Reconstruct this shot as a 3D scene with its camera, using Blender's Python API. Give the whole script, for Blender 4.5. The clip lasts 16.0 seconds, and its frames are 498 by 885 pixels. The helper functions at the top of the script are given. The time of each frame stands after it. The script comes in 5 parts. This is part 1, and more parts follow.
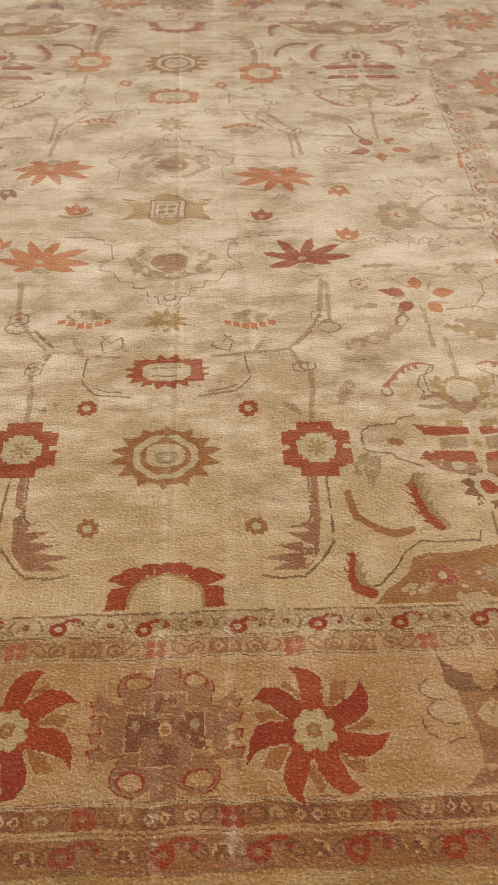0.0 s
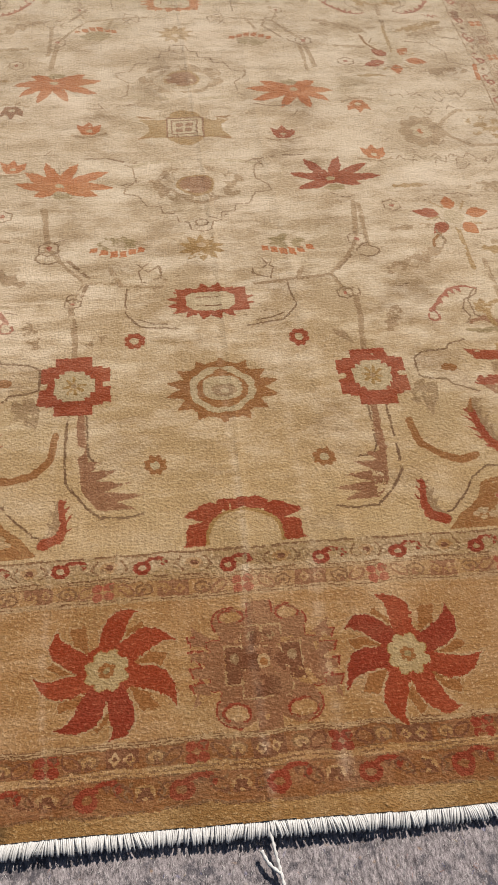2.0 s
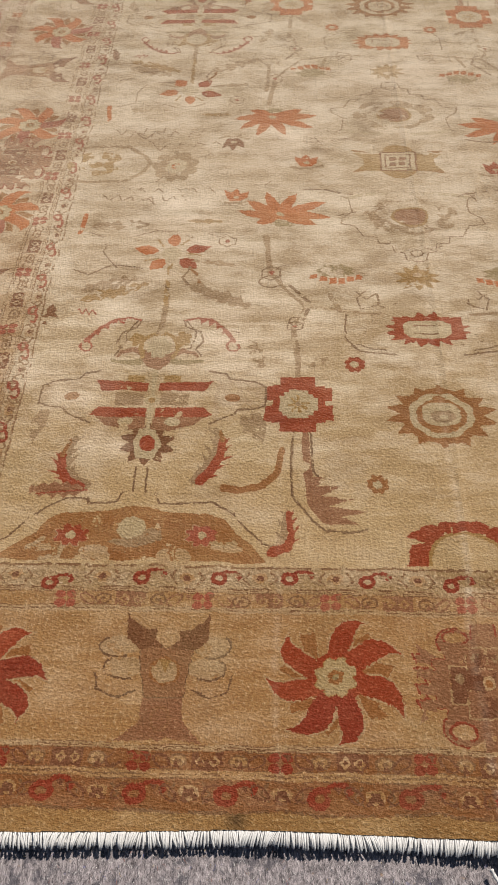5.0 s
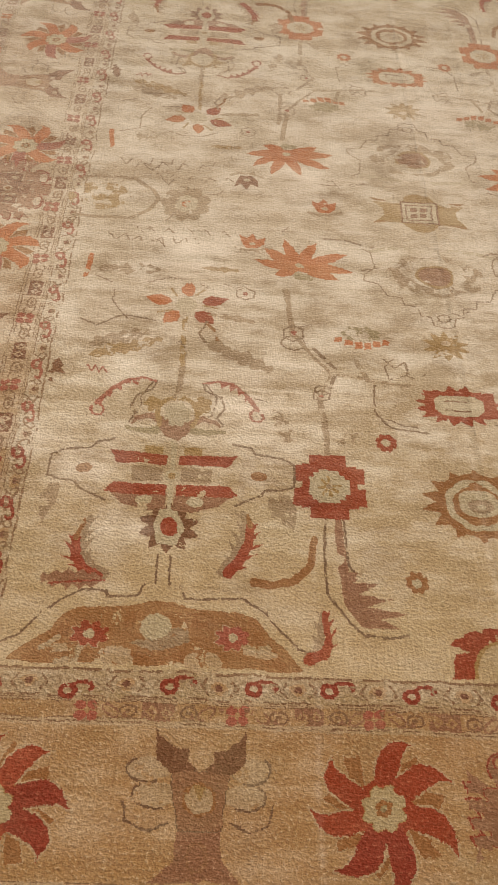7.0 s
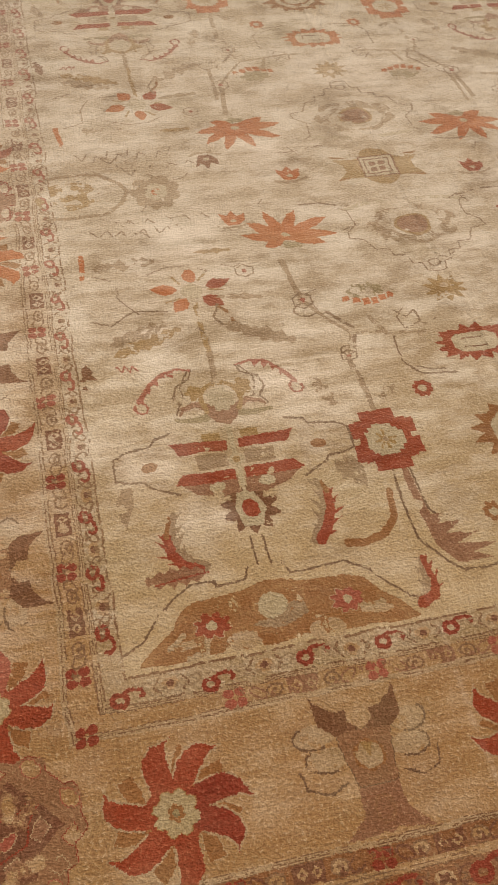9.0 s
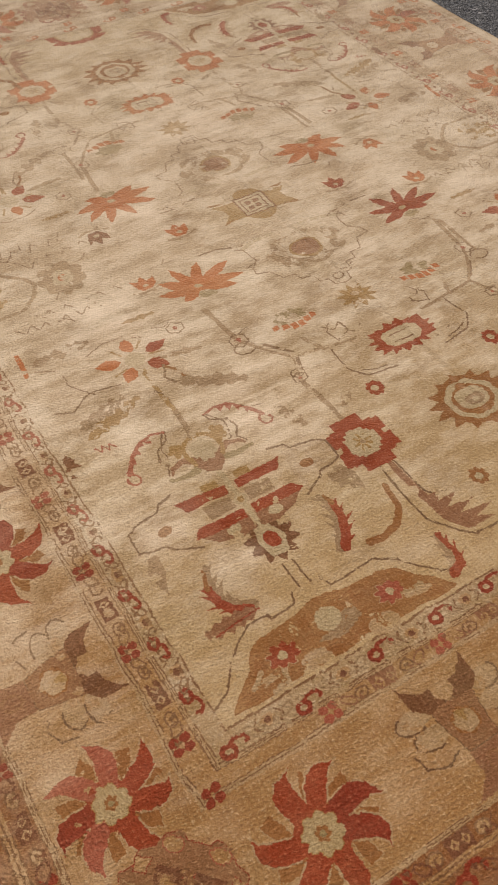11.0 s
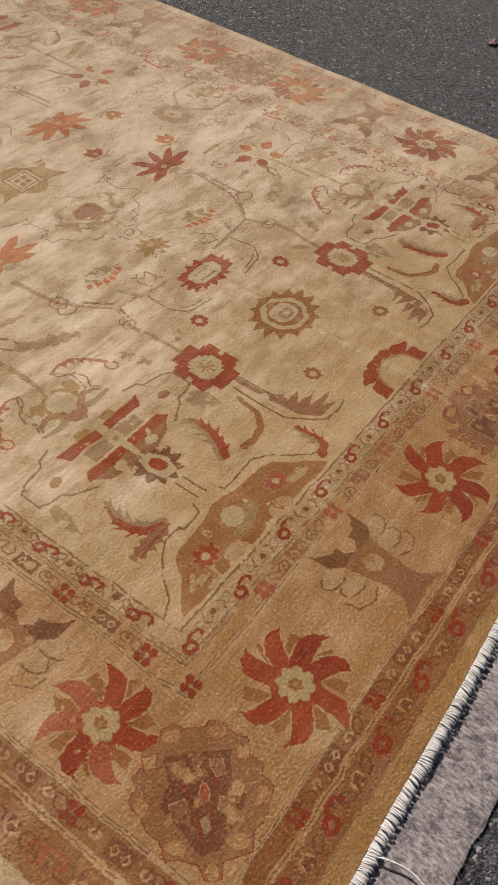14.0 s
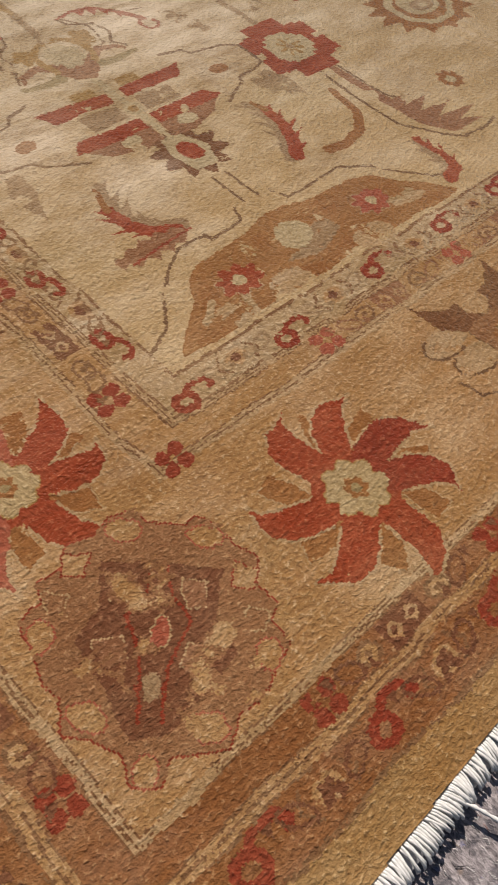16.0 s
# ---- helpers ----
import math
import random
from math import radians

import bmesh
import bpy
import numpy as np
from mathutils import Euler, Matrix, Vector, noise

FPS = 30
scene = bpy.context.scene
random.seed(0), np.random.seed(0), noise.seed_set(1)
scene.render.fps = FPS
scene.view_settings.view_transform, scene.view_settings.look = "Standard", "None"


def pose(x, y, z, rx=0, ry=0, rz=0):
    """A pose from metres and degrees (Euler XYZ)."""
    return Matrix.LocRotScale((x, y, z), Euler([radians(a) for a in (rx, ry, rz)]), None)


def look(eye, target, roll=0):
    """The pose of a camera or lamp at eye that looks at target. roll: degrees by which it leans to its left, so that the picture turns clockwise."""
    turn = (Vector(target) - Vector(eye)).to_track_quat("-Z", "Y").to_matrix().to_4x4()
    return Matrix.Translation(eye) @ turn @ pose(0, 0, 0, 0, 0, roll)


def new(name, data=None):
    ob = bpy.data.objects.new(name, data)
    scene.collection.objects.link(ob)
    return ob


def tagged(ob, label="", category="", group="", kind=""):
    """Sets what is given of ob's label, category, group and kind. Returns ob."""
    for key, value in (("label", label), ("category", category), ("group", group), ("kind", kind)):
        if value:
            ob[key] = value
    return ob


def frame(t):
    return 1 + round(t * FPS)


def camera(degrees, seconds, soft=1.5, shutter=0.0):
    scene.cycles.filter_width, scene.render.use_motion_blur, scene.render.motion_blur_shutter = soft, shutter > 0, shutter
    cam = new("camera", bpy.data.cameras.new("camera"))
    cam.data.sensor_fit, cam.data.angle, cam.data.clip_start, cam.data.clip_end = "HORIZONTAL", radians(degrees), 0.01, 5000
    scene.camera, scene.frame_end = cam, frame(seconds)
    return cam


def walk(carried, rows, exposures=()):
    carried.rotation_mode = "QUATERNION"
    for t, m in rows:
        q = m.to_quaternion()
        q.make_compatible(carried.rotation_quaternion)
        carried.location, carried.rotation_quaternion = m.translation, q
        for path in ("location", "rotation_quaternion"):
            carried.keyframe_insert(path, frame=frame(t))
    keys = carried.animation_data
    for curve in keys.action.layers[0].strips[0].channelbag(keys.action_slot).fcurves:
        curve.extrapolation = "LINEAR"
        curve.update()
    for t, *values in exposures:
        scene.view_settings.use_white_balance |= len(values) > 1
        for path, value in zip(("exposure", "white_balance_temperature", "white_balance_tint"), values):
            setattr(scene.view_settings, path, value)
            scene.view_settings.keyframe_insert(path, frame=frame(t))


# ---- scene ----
cam = camera(32.4, 16.0)
PATH = [
    (0, (0.123, -0.819, 1.425), (0.189, 0.521, -0.058), 0.9),
    (0.5, (0.091, -0.722, 1.403), (0.134, 0.569, -0.124), -1.3),
    (1, (0.048, -0.696, 1.4), (0.097, 0.57, -0.147), -1.2),
    (1.5, (-0.032, -0.737, 1.42), (0.13, 0.492, -0.149), 2.8),
    (2, (-0.137, -0.768, 1.429), (0.064, 0.411, -0.174), 4.4),
    (2.5, (-0.204, -0.799, 1.449), (0.013, 0.364, -0.163), 5.5),
    (3, (-0.242, -0.819, 1.448), (-0.032, 0.348, -0.162), 5.6),
    (3.5, (-0.266, -0.825, 1.433), (-0.115, 0.345, -0.182), 4.2),
    (4, (-0.296, -0.828, 1.458), (-0.217, 0.358, -0.15), 2.3),
    (4.2, (-0.318, -0.829, 1.466), (-0.305, 0.367, -0.137), 0.3),
    (4.5, (-0.346, -0.829, 1.46), (-0.4, 0.398, -0.118), -1.6),
    (4.7, (-0.353, -0.825, 1.463), (-0.426, 0.417, -0.103), -2.2),
    (6.8, (-0.554, -0.615, 1.505), (-0.459, 0.587, -0.091), 6.6),
    (7, (-0.583, -0.57, 1.49), (-0.485, 0.642, -0.098), 6.7),
    (7.5, (-0.633, -0.495, 1.478), (-0.525, 0.725, -0.103), 3.8),
    (8, (-0.717, -0.525, 1.489), (-0.577, 0.694, -0.091), 2.6),
    (8.5, (-0.854, -0.543, 1.489), (-0.602, 0.609, -0.127), 3.4),
    (8.7, (-0.907, -0.552, 1.481), (-0.585, 0.589, -0.129), 5.5),
    (10.8, (-1.192, -0.489, 1.534), (-0.571, 0.643, 0.006), 0.1),
    (11, (-1.263, -0.495, 1.535), (-0.555, 0.59, 0.011), 1.3),
    (11.5, (-1.396, -0.536, 1.558), (-0.595, 0.489, 0.038), 3.1),
    (12, (-1.433, -0.534, 1.562), (-0.6, 0.461, 0.04), 3.7),
    (12.5, (-1.428, -0.459, 1.544), (-0.563, 0.544, 0.046), 3.7),
    (13, (-1.463, -0.437, 1.546), (-0.431, 0.464, 0.088), 6.6),
    (13.5, (-1.589, -0.444, 1.529), (-0.386, 0.255, 0.093), 8.7),
    (14, (-1.664, -0.450, 1.485), (-0.476, 0.215, 0.020), 8.7),
    (14.5, (-1.638, -0.403, 1.428), (-0.549, 0.252, -0.116), 9.4),
    (15, (-1.529, -0.404, 1.208), (-0.509, 0.319, -0.353), 11.2),
    (15.5, (-1.477, -0.428, 0.887), (-0.528, 0.346, -0.695), 9.9),
    (16, (-1.411, -0.423, 0.75), (-0.439, 0.29, -0.846), 11.6),
]
walk(cam, [(t, look(eye, target, roll)) for t, eye, target, roll in PATH],
     exposures=[(0.0, 0.15, 6650, 11), (3.5, 0.12, 6500, 10), (7.0, 0.07, 6550, 10), (8.5, 0.04, 6650, 11), (11.0, -.01, 6850, 14), (14.0, 0.0, 6900, 15), (16.0, 0.15, 6680, 12)])

# ---- world, sun, exposure ----
SUN_AZ, SUN_EL = 30.0, 47.0          # degrees from +y towards +x, and above the horizon
world = bpy.data.worlds.new("sky")
scene.world = world
world.use_nodes = True
wt = world.node_tree
sky = wt.nodes.new("ShaderNodeTexSky")
sky.sky_type, sky.sun_disc = "NISHITA", False
sky.sun_elevation, sky.sun_rotation = radians(SUN_EL), radians(SUN_AZ)
wt.links.new(sky.outputs[0], wt.nodes["Background"].inputs[0])
wt.nodes["Background"].inputs[1].default_value = 0.042
sun = new("sun", bpy.data.lights.new("sun", "SUN"))
sun.data.energy, sun.data.angle, sun.data.color = 5.1, radians(0.6), (1.0, 0.925, 0.82)
a, e = radians(SUN_AZ), radians(SUN_EL)
sun.matrix_world = look((math.sin(a) * math.cos(e) * 20, math.cos(a) * math.cos(e) * 20, math.sin(e) * 20), (0, 0, 0))


# ---- materials ----
def nodes_of(name):
    mat = bpy.data.materials.new(name)
    mat.use_nodes = True
    nt = mat.node_tree
    return mat, nt, nt.nodes["Principled BSDF"]


def noise_tex(nt, vec, scale, detail=3.0, rough=0.55):
    n = nt.nodes.new("ShaderNodeTexNoise")
    n.inputs["Scale"].default_value, n.inputs["Detail"].default_value, n.inputs["Roughness"].default_value = scale, detail, rough
    nt.links.new(vec, n.inputs["Vector"])
    return n.outputs["Fac"]


def ramp(nt, fac, lo, hi, a=0.0, b=1.0):
    m = nt.nodes.new("ShaderNodeMapRange")
    m.inputs["From Min"].default_value, m.inputs["From Max"].default_value = lo, hi
    m.inputs["To Min"].default_value, m.inputs["To Max"].default_value = a, b
    nt.links.new(fac, m.inputs["Value"])
    return m.outputs["Result"]


def mix(nt, fac, c1, c2, mode="MIX"):
    m = nt.nodes.new("ShaderNodeMix")
    m.data_type, m.blend_type = "RGBA", mode
    for sock, val in ((m.inputs[0], fac), (m.inputs[6], c1), (m.inputs[7], c2)):
        if isinstance(val, (float, int)):
            sock.default_value = val
        elif isinstance(val, tuple):
            sock.default_value = (*val, 1)
        else:
            nt.links.new(val, sock)
    return m.outputs[2]


def math_node(nt, op, x, y):
    m = nt.nodes.new("ShaderNodeMath")
    m.operation = op
    for sock, val in ((m.inputs[0], x), (m.inputs[1], y)):
        if isinstance(val, (float, int)):
            sock.default_value = val
        else:
            nt.links.new(val, sock)
    return m.outputs[0]


def stretched(nt, vec, scale):
    m = nt.nodes.new("ShaderNodeMapping")
    m.inputs["Scale"].default_value = scale
    nt.links.new(vec, m.inputs["Vector"])
    return m.outputs["Vector"]


WORN_SPOTS = ((-.47, .68, .26), (-.71, .34, .05), (-.84, .52, .13), (-.62, 1.15, .26), (.10, 1.05, .10), (.62, 1.15, .12), (-.35, 1.55, .16), (.30, 1.30, .10), (-.80, .90, .18), (.05, 1.9, .25), (.75, .70, .08), (-.78, .36, .05), (-.93, .54, .07))


def pile(name, colour, faded, fade=0.65, grain=1.0, golden=None, far_sheen=0.68, ground=0.0, stain=None):
    """Hand-knotted wool: short dark gaps along the weft, faded and rubbed patches, painted far sheen, knobbly tufts.
    """
    colour, faded = tuple(c * k for c, k in zip(colour, (.61, .595, .57))), tuple(c * k for c, k in zip(faded, (.83, .815, .79)))
    mat, nt, b = nodes_of(name)
    p = nt.nodes.new("ShaderNodeTexCoord").outputs["Object"]
    xyz = nt.nodes.new("ShaderNodeSeparateXYZ")
    nt.links.new(p, xyz.inputs[0])
    weft = noise_tex(nt, stretched(nt, p, (4.5, 40.0, 1.0)), 1.0, 5.0, 0.66)
    patch = noise_tex(nt, p, 5.0, 6.0, 0.65)
    broad = noise_tex(nt, stretched(nt, p, (0.7, 2.0, 1.0)), 1.3, 2.0)
    knots = noise_tex(nt, stretched(nt, p, (1.0, 1.3, 1.0)), 150.0, 2.0, 0.7)
    knob = noise_tex(nt, stretched(nt, p, (150.0, 175.0, 1.0)), 1.0, 3.0, 0.70)
    gap = noise_tex(nt, stretched(nt, p, (60.0, 95.0, 1.0)), 1.0, 4.0, 0.68)
    hue = noise_tex(nt, stretched(nt, p, (2.6, 4.0, 1.0)), 1.0, 4.0, 0.6)
    smear = noise_tex(nt, stretched(nt, p, (7.0, 20.0, 1.0)), 1.0, 5.0, 0.72)
    base = colour
    if golden:
        # a run of yellower wool, used for both ends of the field
        edge = math_node(nt, "ADD", math_node(nt, "ABSOLUTE", math_node(nt, "SUBTRACT", xyz.outputs["Y"], 1.40), 0.0), math_node(nt, "MULTIPLY", patch, 0.55))
        base = mix(nt, ramp(nt, edge, 0.70, 1.50), colour, golden)
        faded = mix(nt, ramp(nt, edge, 0.75, 1.55), faded, (0.55, 0.425, 0.26))
    worn = math_node(nt, "ADD", ramp(nt, patch, 0.52, 0.76, 0.0, fade * 0.7), ramp(nt, weft, 0.5, 0.72, 0.0, fade * 0.35))
    worn = math_node(nt, "ADD", worn, ramp(nt, smear, 0.52, 0.72, 0.0, fade * 0.5))
    col = mix(nt, worn, base, faded)
    # grazing sheen put into the colour, with some fading: paler farther in and sideways
    sheen_reach = math_node(nt, "ADD", xyz.outputs["Y"], math_node(nt, "MULTIPLY", math_node(nt, "MAXIMUM", math_node(nt, "SUBTRACT", xyz.outputs["X"], 0.35), 0.0), 1.1))
    sheen_reach = math_node(nt, "ADD", sheen_reach, math_node(nt, "MULTIPLY", math_node(nt, "MAXIMUM", math_node(nt, "SUBTRACT", -0.9, xyz.outputs["X"]), 0.0), 1.3))
    sheen_reach = math_node(nt, "ADD", sheen_reach, math_node(nt, "MULTIPLY", patch, 0.8))
    col = mix(nt, ramp(nt, sheen_reach, 0.65, 1.8, 0.0, far_sheen), col, faded)
    col = mix(nt, ramp(nt, sheen_reach, 1.2, 2.5, 0.0, 0.5 * far_sheen / 0.68), col, mix(nt, 0.6, faded, (0.71, 0.58, 0.425)))
    # border wools take on more of this painted sheen
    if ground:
        col = mix(nt, ramp(nt, sheen_reach, 1.05, 1.85, 0.0, ground), col, (0.58, 0.46, 0.32))
    dark = tuple(c * k for c, k in zip(colour, (0.60, 0.51, 0.43)))
    col = mix(nt, ramp(nt, patch, 0.47, 0.30, 0.0, 0.55), col, dark)
    col = mix(nt, ramp(nt, smear, 0.46, 0.28, 0.0, 0.50), col, dark)
    col = mix(nt, ramp(nt, weft, 0.46, 0.28, 0.0, 0.20), col, dark)
    col = mix(nt, ramp(nt, broad, 0.35, 0.65, 0.0, 0.3), col, tuple(c * k for c, k in zip(colour, (1.0, 0.86, 0.66))))
    # dye lots: some runs of wool are pinker, some more olive
    col = mix(nt, ramp(nt, hue, 0.54, 0.70, 0.0, 0.28 * fade), col, (0.47, 0.315, 0.175))
    col = mix(nt, ramp(nt, hue, 0.45, 0.30, 0.0, 0.36 * fade), col, (0.31, 0.24, 0.12))
    # tufts lean apart: dark gaps along the weft, pale crowns
    col = mix(nt, ramp(nt, knots, 0.30, 0.62, 0.0, 1.0), mix(nt, 0.22 * grain, col, (0.05, 0.024, 0.010)), col)
    col = mix(nt, ramp(nt, gap, 0.58, 0.72, 0.0, 0.36 * grain), col, dark)
    col = mix(nt, ramp(nt, knob, 0.47, 0.31, 0.0, 0.66 * grain), col, dark)
    col = mix(nt, ramp(nt, knob, 0.55, 0.70, 0.0, 0.50 * grain), col, faded)
    # drifts of brushed nap, their pale sheen painted in, stronger farther inward
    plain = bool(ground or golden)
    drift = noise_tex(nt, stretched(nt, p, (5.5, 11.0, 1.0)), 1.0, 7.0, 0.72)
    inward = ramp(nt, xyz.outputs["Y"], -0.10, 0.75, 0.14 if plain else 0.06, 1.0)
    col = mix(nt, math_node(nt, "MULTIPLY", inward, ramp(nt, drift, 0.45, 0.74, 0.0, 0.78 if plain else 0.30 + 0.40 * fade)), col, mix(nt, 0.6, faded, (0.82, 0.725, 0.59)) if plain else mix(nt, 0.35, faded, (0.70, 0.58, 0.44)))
    col = mix(nt, ramp(nt, drift, 0.50, 0.29, 0.0, 0.55 * fade), col, mix(nt, 0.5, dark, (0.29, 0.21, 0.11)))
    # patches rubbed flat and pale, and rubbed lines where the rug has been folded lengthwise
    wander = math_node(nt, "ADD", xyz.outputs["X"], math_node(nt, "MULTIPLY", math_node(nt, "SUBTRACT", broad, 0.5), 0.05))
    rub = None
    for cx, cw, cs in ((0.004, 0.012, 0.55), (0.135, 0.018, 0.40), (-0.36, 0.010, 0.25)):
        k = ramp(nt, math_node(nt, "ABSOLUTE", math_node(nt, "SUBTRACT", wander, cx), 0.0), cw, 0.0, 0.0, cs)
        rub = k if rub is None else math_node(nt, "MAXIMUM", rub, k)
    for sx, sy, r in WORN_SPOTS:
        d = nt.nodes.new("ShaderNodeVectorMath")
        d.operation = "DISTANCE"
        nt.links.new(p, d.inputs[0])
        d.inputs[1].default_value = (sx, sy, 0)
        rub = math_node(nt, "MAXIMUM", rub, ramp(nt, d.outputs["Value"], r, r * 0.1, 0.0, 1.0))
    streak = ramp(nt, math_node(nt, "ADD", math_node(nt, "MULTIPLY", smear, 0.6), math_node(nt, "MULTIPLY", weft, 0.4)), 0.42, 0.62)
    rub = math_node(nt, "MULTIPLY", math_node(nt, "MULTIPLY", rub, streak), 0.62 if plain else 0.22)
    col = mix(nt, rub, col, (0.74, 0.61, 0.47))
    if stain:
        d = nt.nodes.new("ShaderNodeVectorMath")
        d.operation = "DISTANCE"
        nt.links.new(stretched(nt, p, (1.0, 0.75, 1.0)), d.inputs[0])
        d.inputs[1].default_value = (stain[0], stain[1] * 0.75, 0)
        col = mix(nt, ramp(nt, math_node(nt, "ADD", d.outputs["Value"], math_node(nt, "MULTIPLY", knob, 0.02)), stain[2] + .01, 0.006, 0.0, 0.85), col, (0.035, 0.022, 0.012))
    nt.links.new(col, b.inputs["Base Color"])
    b.inputs["Roughness"].default_value = 0.85
    b.inputs["Specular IOR Level"].default_value = 0.08
    b.inputs["Sheen Weight"].default_value = 1.0
    b.inputs["Sheen Roughness"].default_value = 0.26
    b.inputs["Sheen Tint"].default_value = (1.0, 0.88, 0.75, 1)
    bump = nt.nodes.new("ShaderNodeBump")
    bump.inputs["Strength"].default_value, bump.inputs["Distance"].default_value = 0.85, 0.0024
    h = math_node(nt, "ADD", math_node(nt, "MULTIPLY", knots, 1.3), math_node(nt, "SUBTRACT", math_node(nt, "MULTIPLY", knob, 1.9), math_node(nt, "MULTIPLY", gap, 0.7)))
    nt.links.new(h, bump.inputs["Height"])
    nt.links.new(bump.outputs[0], b.inputs["Normal"])
    return mat


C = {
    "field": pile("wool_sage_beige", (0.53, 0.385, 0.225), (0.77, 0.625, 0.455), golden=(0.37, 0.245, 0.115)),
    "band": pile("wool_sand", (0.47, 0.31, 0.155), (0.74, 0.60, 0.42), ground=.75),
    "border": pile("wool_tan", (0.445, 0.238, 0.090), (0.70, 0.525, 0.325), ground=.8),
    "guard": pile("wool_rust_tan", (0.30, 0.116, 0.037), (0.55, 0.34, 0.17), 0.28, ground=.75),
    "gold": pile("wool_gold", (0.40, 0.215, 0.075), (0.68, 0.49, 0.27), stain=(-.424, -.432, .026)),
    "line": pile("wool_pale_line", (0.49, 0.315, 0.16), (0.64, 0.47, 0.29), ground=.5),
    "dark_line": pile("wool_umber_line", (0.25, 0.118, 0.052), (0.46, 0.30, 0.165), 0.7, far_sheen=.62),
    "red": pile("wool_madder_red", (0.345, 0.056, 0.019), (0.54, 0.20, 0.10), 0.40, far_sheen=.38),
    "madder": pile("wool_dark_madder", (0.30, 0.045, 0.020), (0.48, 0.17, 0.09), 0.36, far_sheen=.38),
    "coral": pile("wool_faded_coral", (0.56, 0.155, 0.045), (0.67, 0.31, 0.135), 0.6, far_sheen=.38),
    "rust": pile("wool_rust_brown", (0.34, 0.138, 0.042), (0.50, 0.28, 0.12), 0.5, far_sheen=.38),
    "orange": pile("wool_orange_brown", (0.37, 0.165, 0.055), (0.52, 0.32, 0.15), 0.6, far_sheen=.38),
    "brown": pile("wool_walnut_brown", (0.205, 0.085, 0.034), (0.42, 0.22, 0.12), 0.4, far_sheen=.58),
    "mauve": pile("wool_mauve_brown", (0.315, 0.140, 0.068), (0.54, 0.33, 0.195), 0.55, far_sheen=.58),
    "dusk": pile("wool_dusky_mauve", (0.33, 0.155, 0.070), (0.54, 0.335, 0.185), 0.45, far_sheen=.58),
    "rose": pile("wool_faded_rose", (0.42, 0.105, 0.058), (0.56, 0.27, 0.17), 0.6, far_sheen=.38),
    "taupe": pile("wool_taupe", (0.36, 0.225, 0.118), (0.58, 0.43, 0.27), 0.7, far_sheen=.58),
    "olive": pile("wool_olive", (0.36, 0.265, 0.125), (0.54, 0.42, 0.25), 0.5, far_sheen=.58),
    "ochre": pile("wool_ochre", (0.41, 0.235, 0.075), (0.55, 0.38, 0.19), 0.6, far_sheen=.58),
    "umber": pile("wool_umber", (0.21, 0.080, 0.038), (0.42, 0.22, 0.12), 0.4, far_sheen=.58),
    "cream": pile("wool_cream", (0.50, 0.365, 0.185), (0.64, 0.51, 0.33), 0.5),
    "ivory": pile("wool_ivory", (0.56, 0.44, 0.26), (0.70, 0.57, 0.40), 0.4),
    "vine": pile("wool_vine_line", (0.20, 0.100, 0.046), (0.44, 0.30, 0.175), 0.7, far_sheen=.75),
}


# ---- the weave: a grid of knots, each one given to the part that it belongs to ----
KNOT = 0.002
LEFT, RIGHT, NEAR, FAR = -1.49, 1.40, -0.474, 3.25
MID = 1.40
NX, NY = round((RIGHT - LEFT) / KNOT), round((FAR - NEAR) / KNOT)
gx = LEFT + (np.arange(NX) + 0.5) * KNOT
gy = NEAR + (np.arange(NY) + 0.5) * KNOT
X, Y = np.meshgrid(gx, gy)
rng = np.random.default_rng(5)


def near_edge(x):
    """The fringed end is not quite straight."""
    return np.interp(x, [-1.49, -1.2, -1.0, -.74, -.57, -.41, -.18, .0, .23, 1.4], [-.472, -.468, -.462, -.459, -.453, -.447, -.450, -.454, -.460, -.463])




def wobble(amp, step):
    """Smooth random field over the knots."""
    h, w = NY // step + 3, NX // step + 3
    g = rng.normal(0, amp, (h, w))
    fy, fx = np.arange(NY) / step, np.arange(NX) / step
    iy, ix = fy.astype(int), fx.astype(int)
    ty, tx = (fy - iy)[:, None], (fx - ix)[None, :]
    ty, tx = ty * ty * (3 - 2 * ty), tx * tx * (3 - 2 * tx)
    g00, g01 = g[np.ix_(iy, ix)], g[np.ix_(iy, ix + 1)]
    g10, g11 = g[np.ix_(iy + 1, ix)], g[np.ix_(iy + 1, ix + 1)]
    return (g00 * (1 - tx) + g01 * tx) * (1 - ty) + (g10 * (1 - tx) + g11 * tx) * ty


U = X + wobble(0.0020, 24) + wobble(0.0009, 3) + rng.normal(0, 0.0004, X.shape)
V = Y + wobble(0.0020, 24) + wobble(0.0009, 3) + rng.normal(0, 0.0004, X.shape)
WEAR = wobble(1.05, 10) + 0.45 * wobble(1.0, 3) + 0.15 * rng.normal(0, 1, X.shape)   # knots worn away where it is high
OWNER = np.zeros((NY, NX), np.int32)
PARTS = [("field", "field", None, "sage beige faded wool field")]


USED = set()


def make_part(name, colour, parent=None, label=""):
    PARTS.append((name, colour, parent, label))
    return len(PARTS) - 1


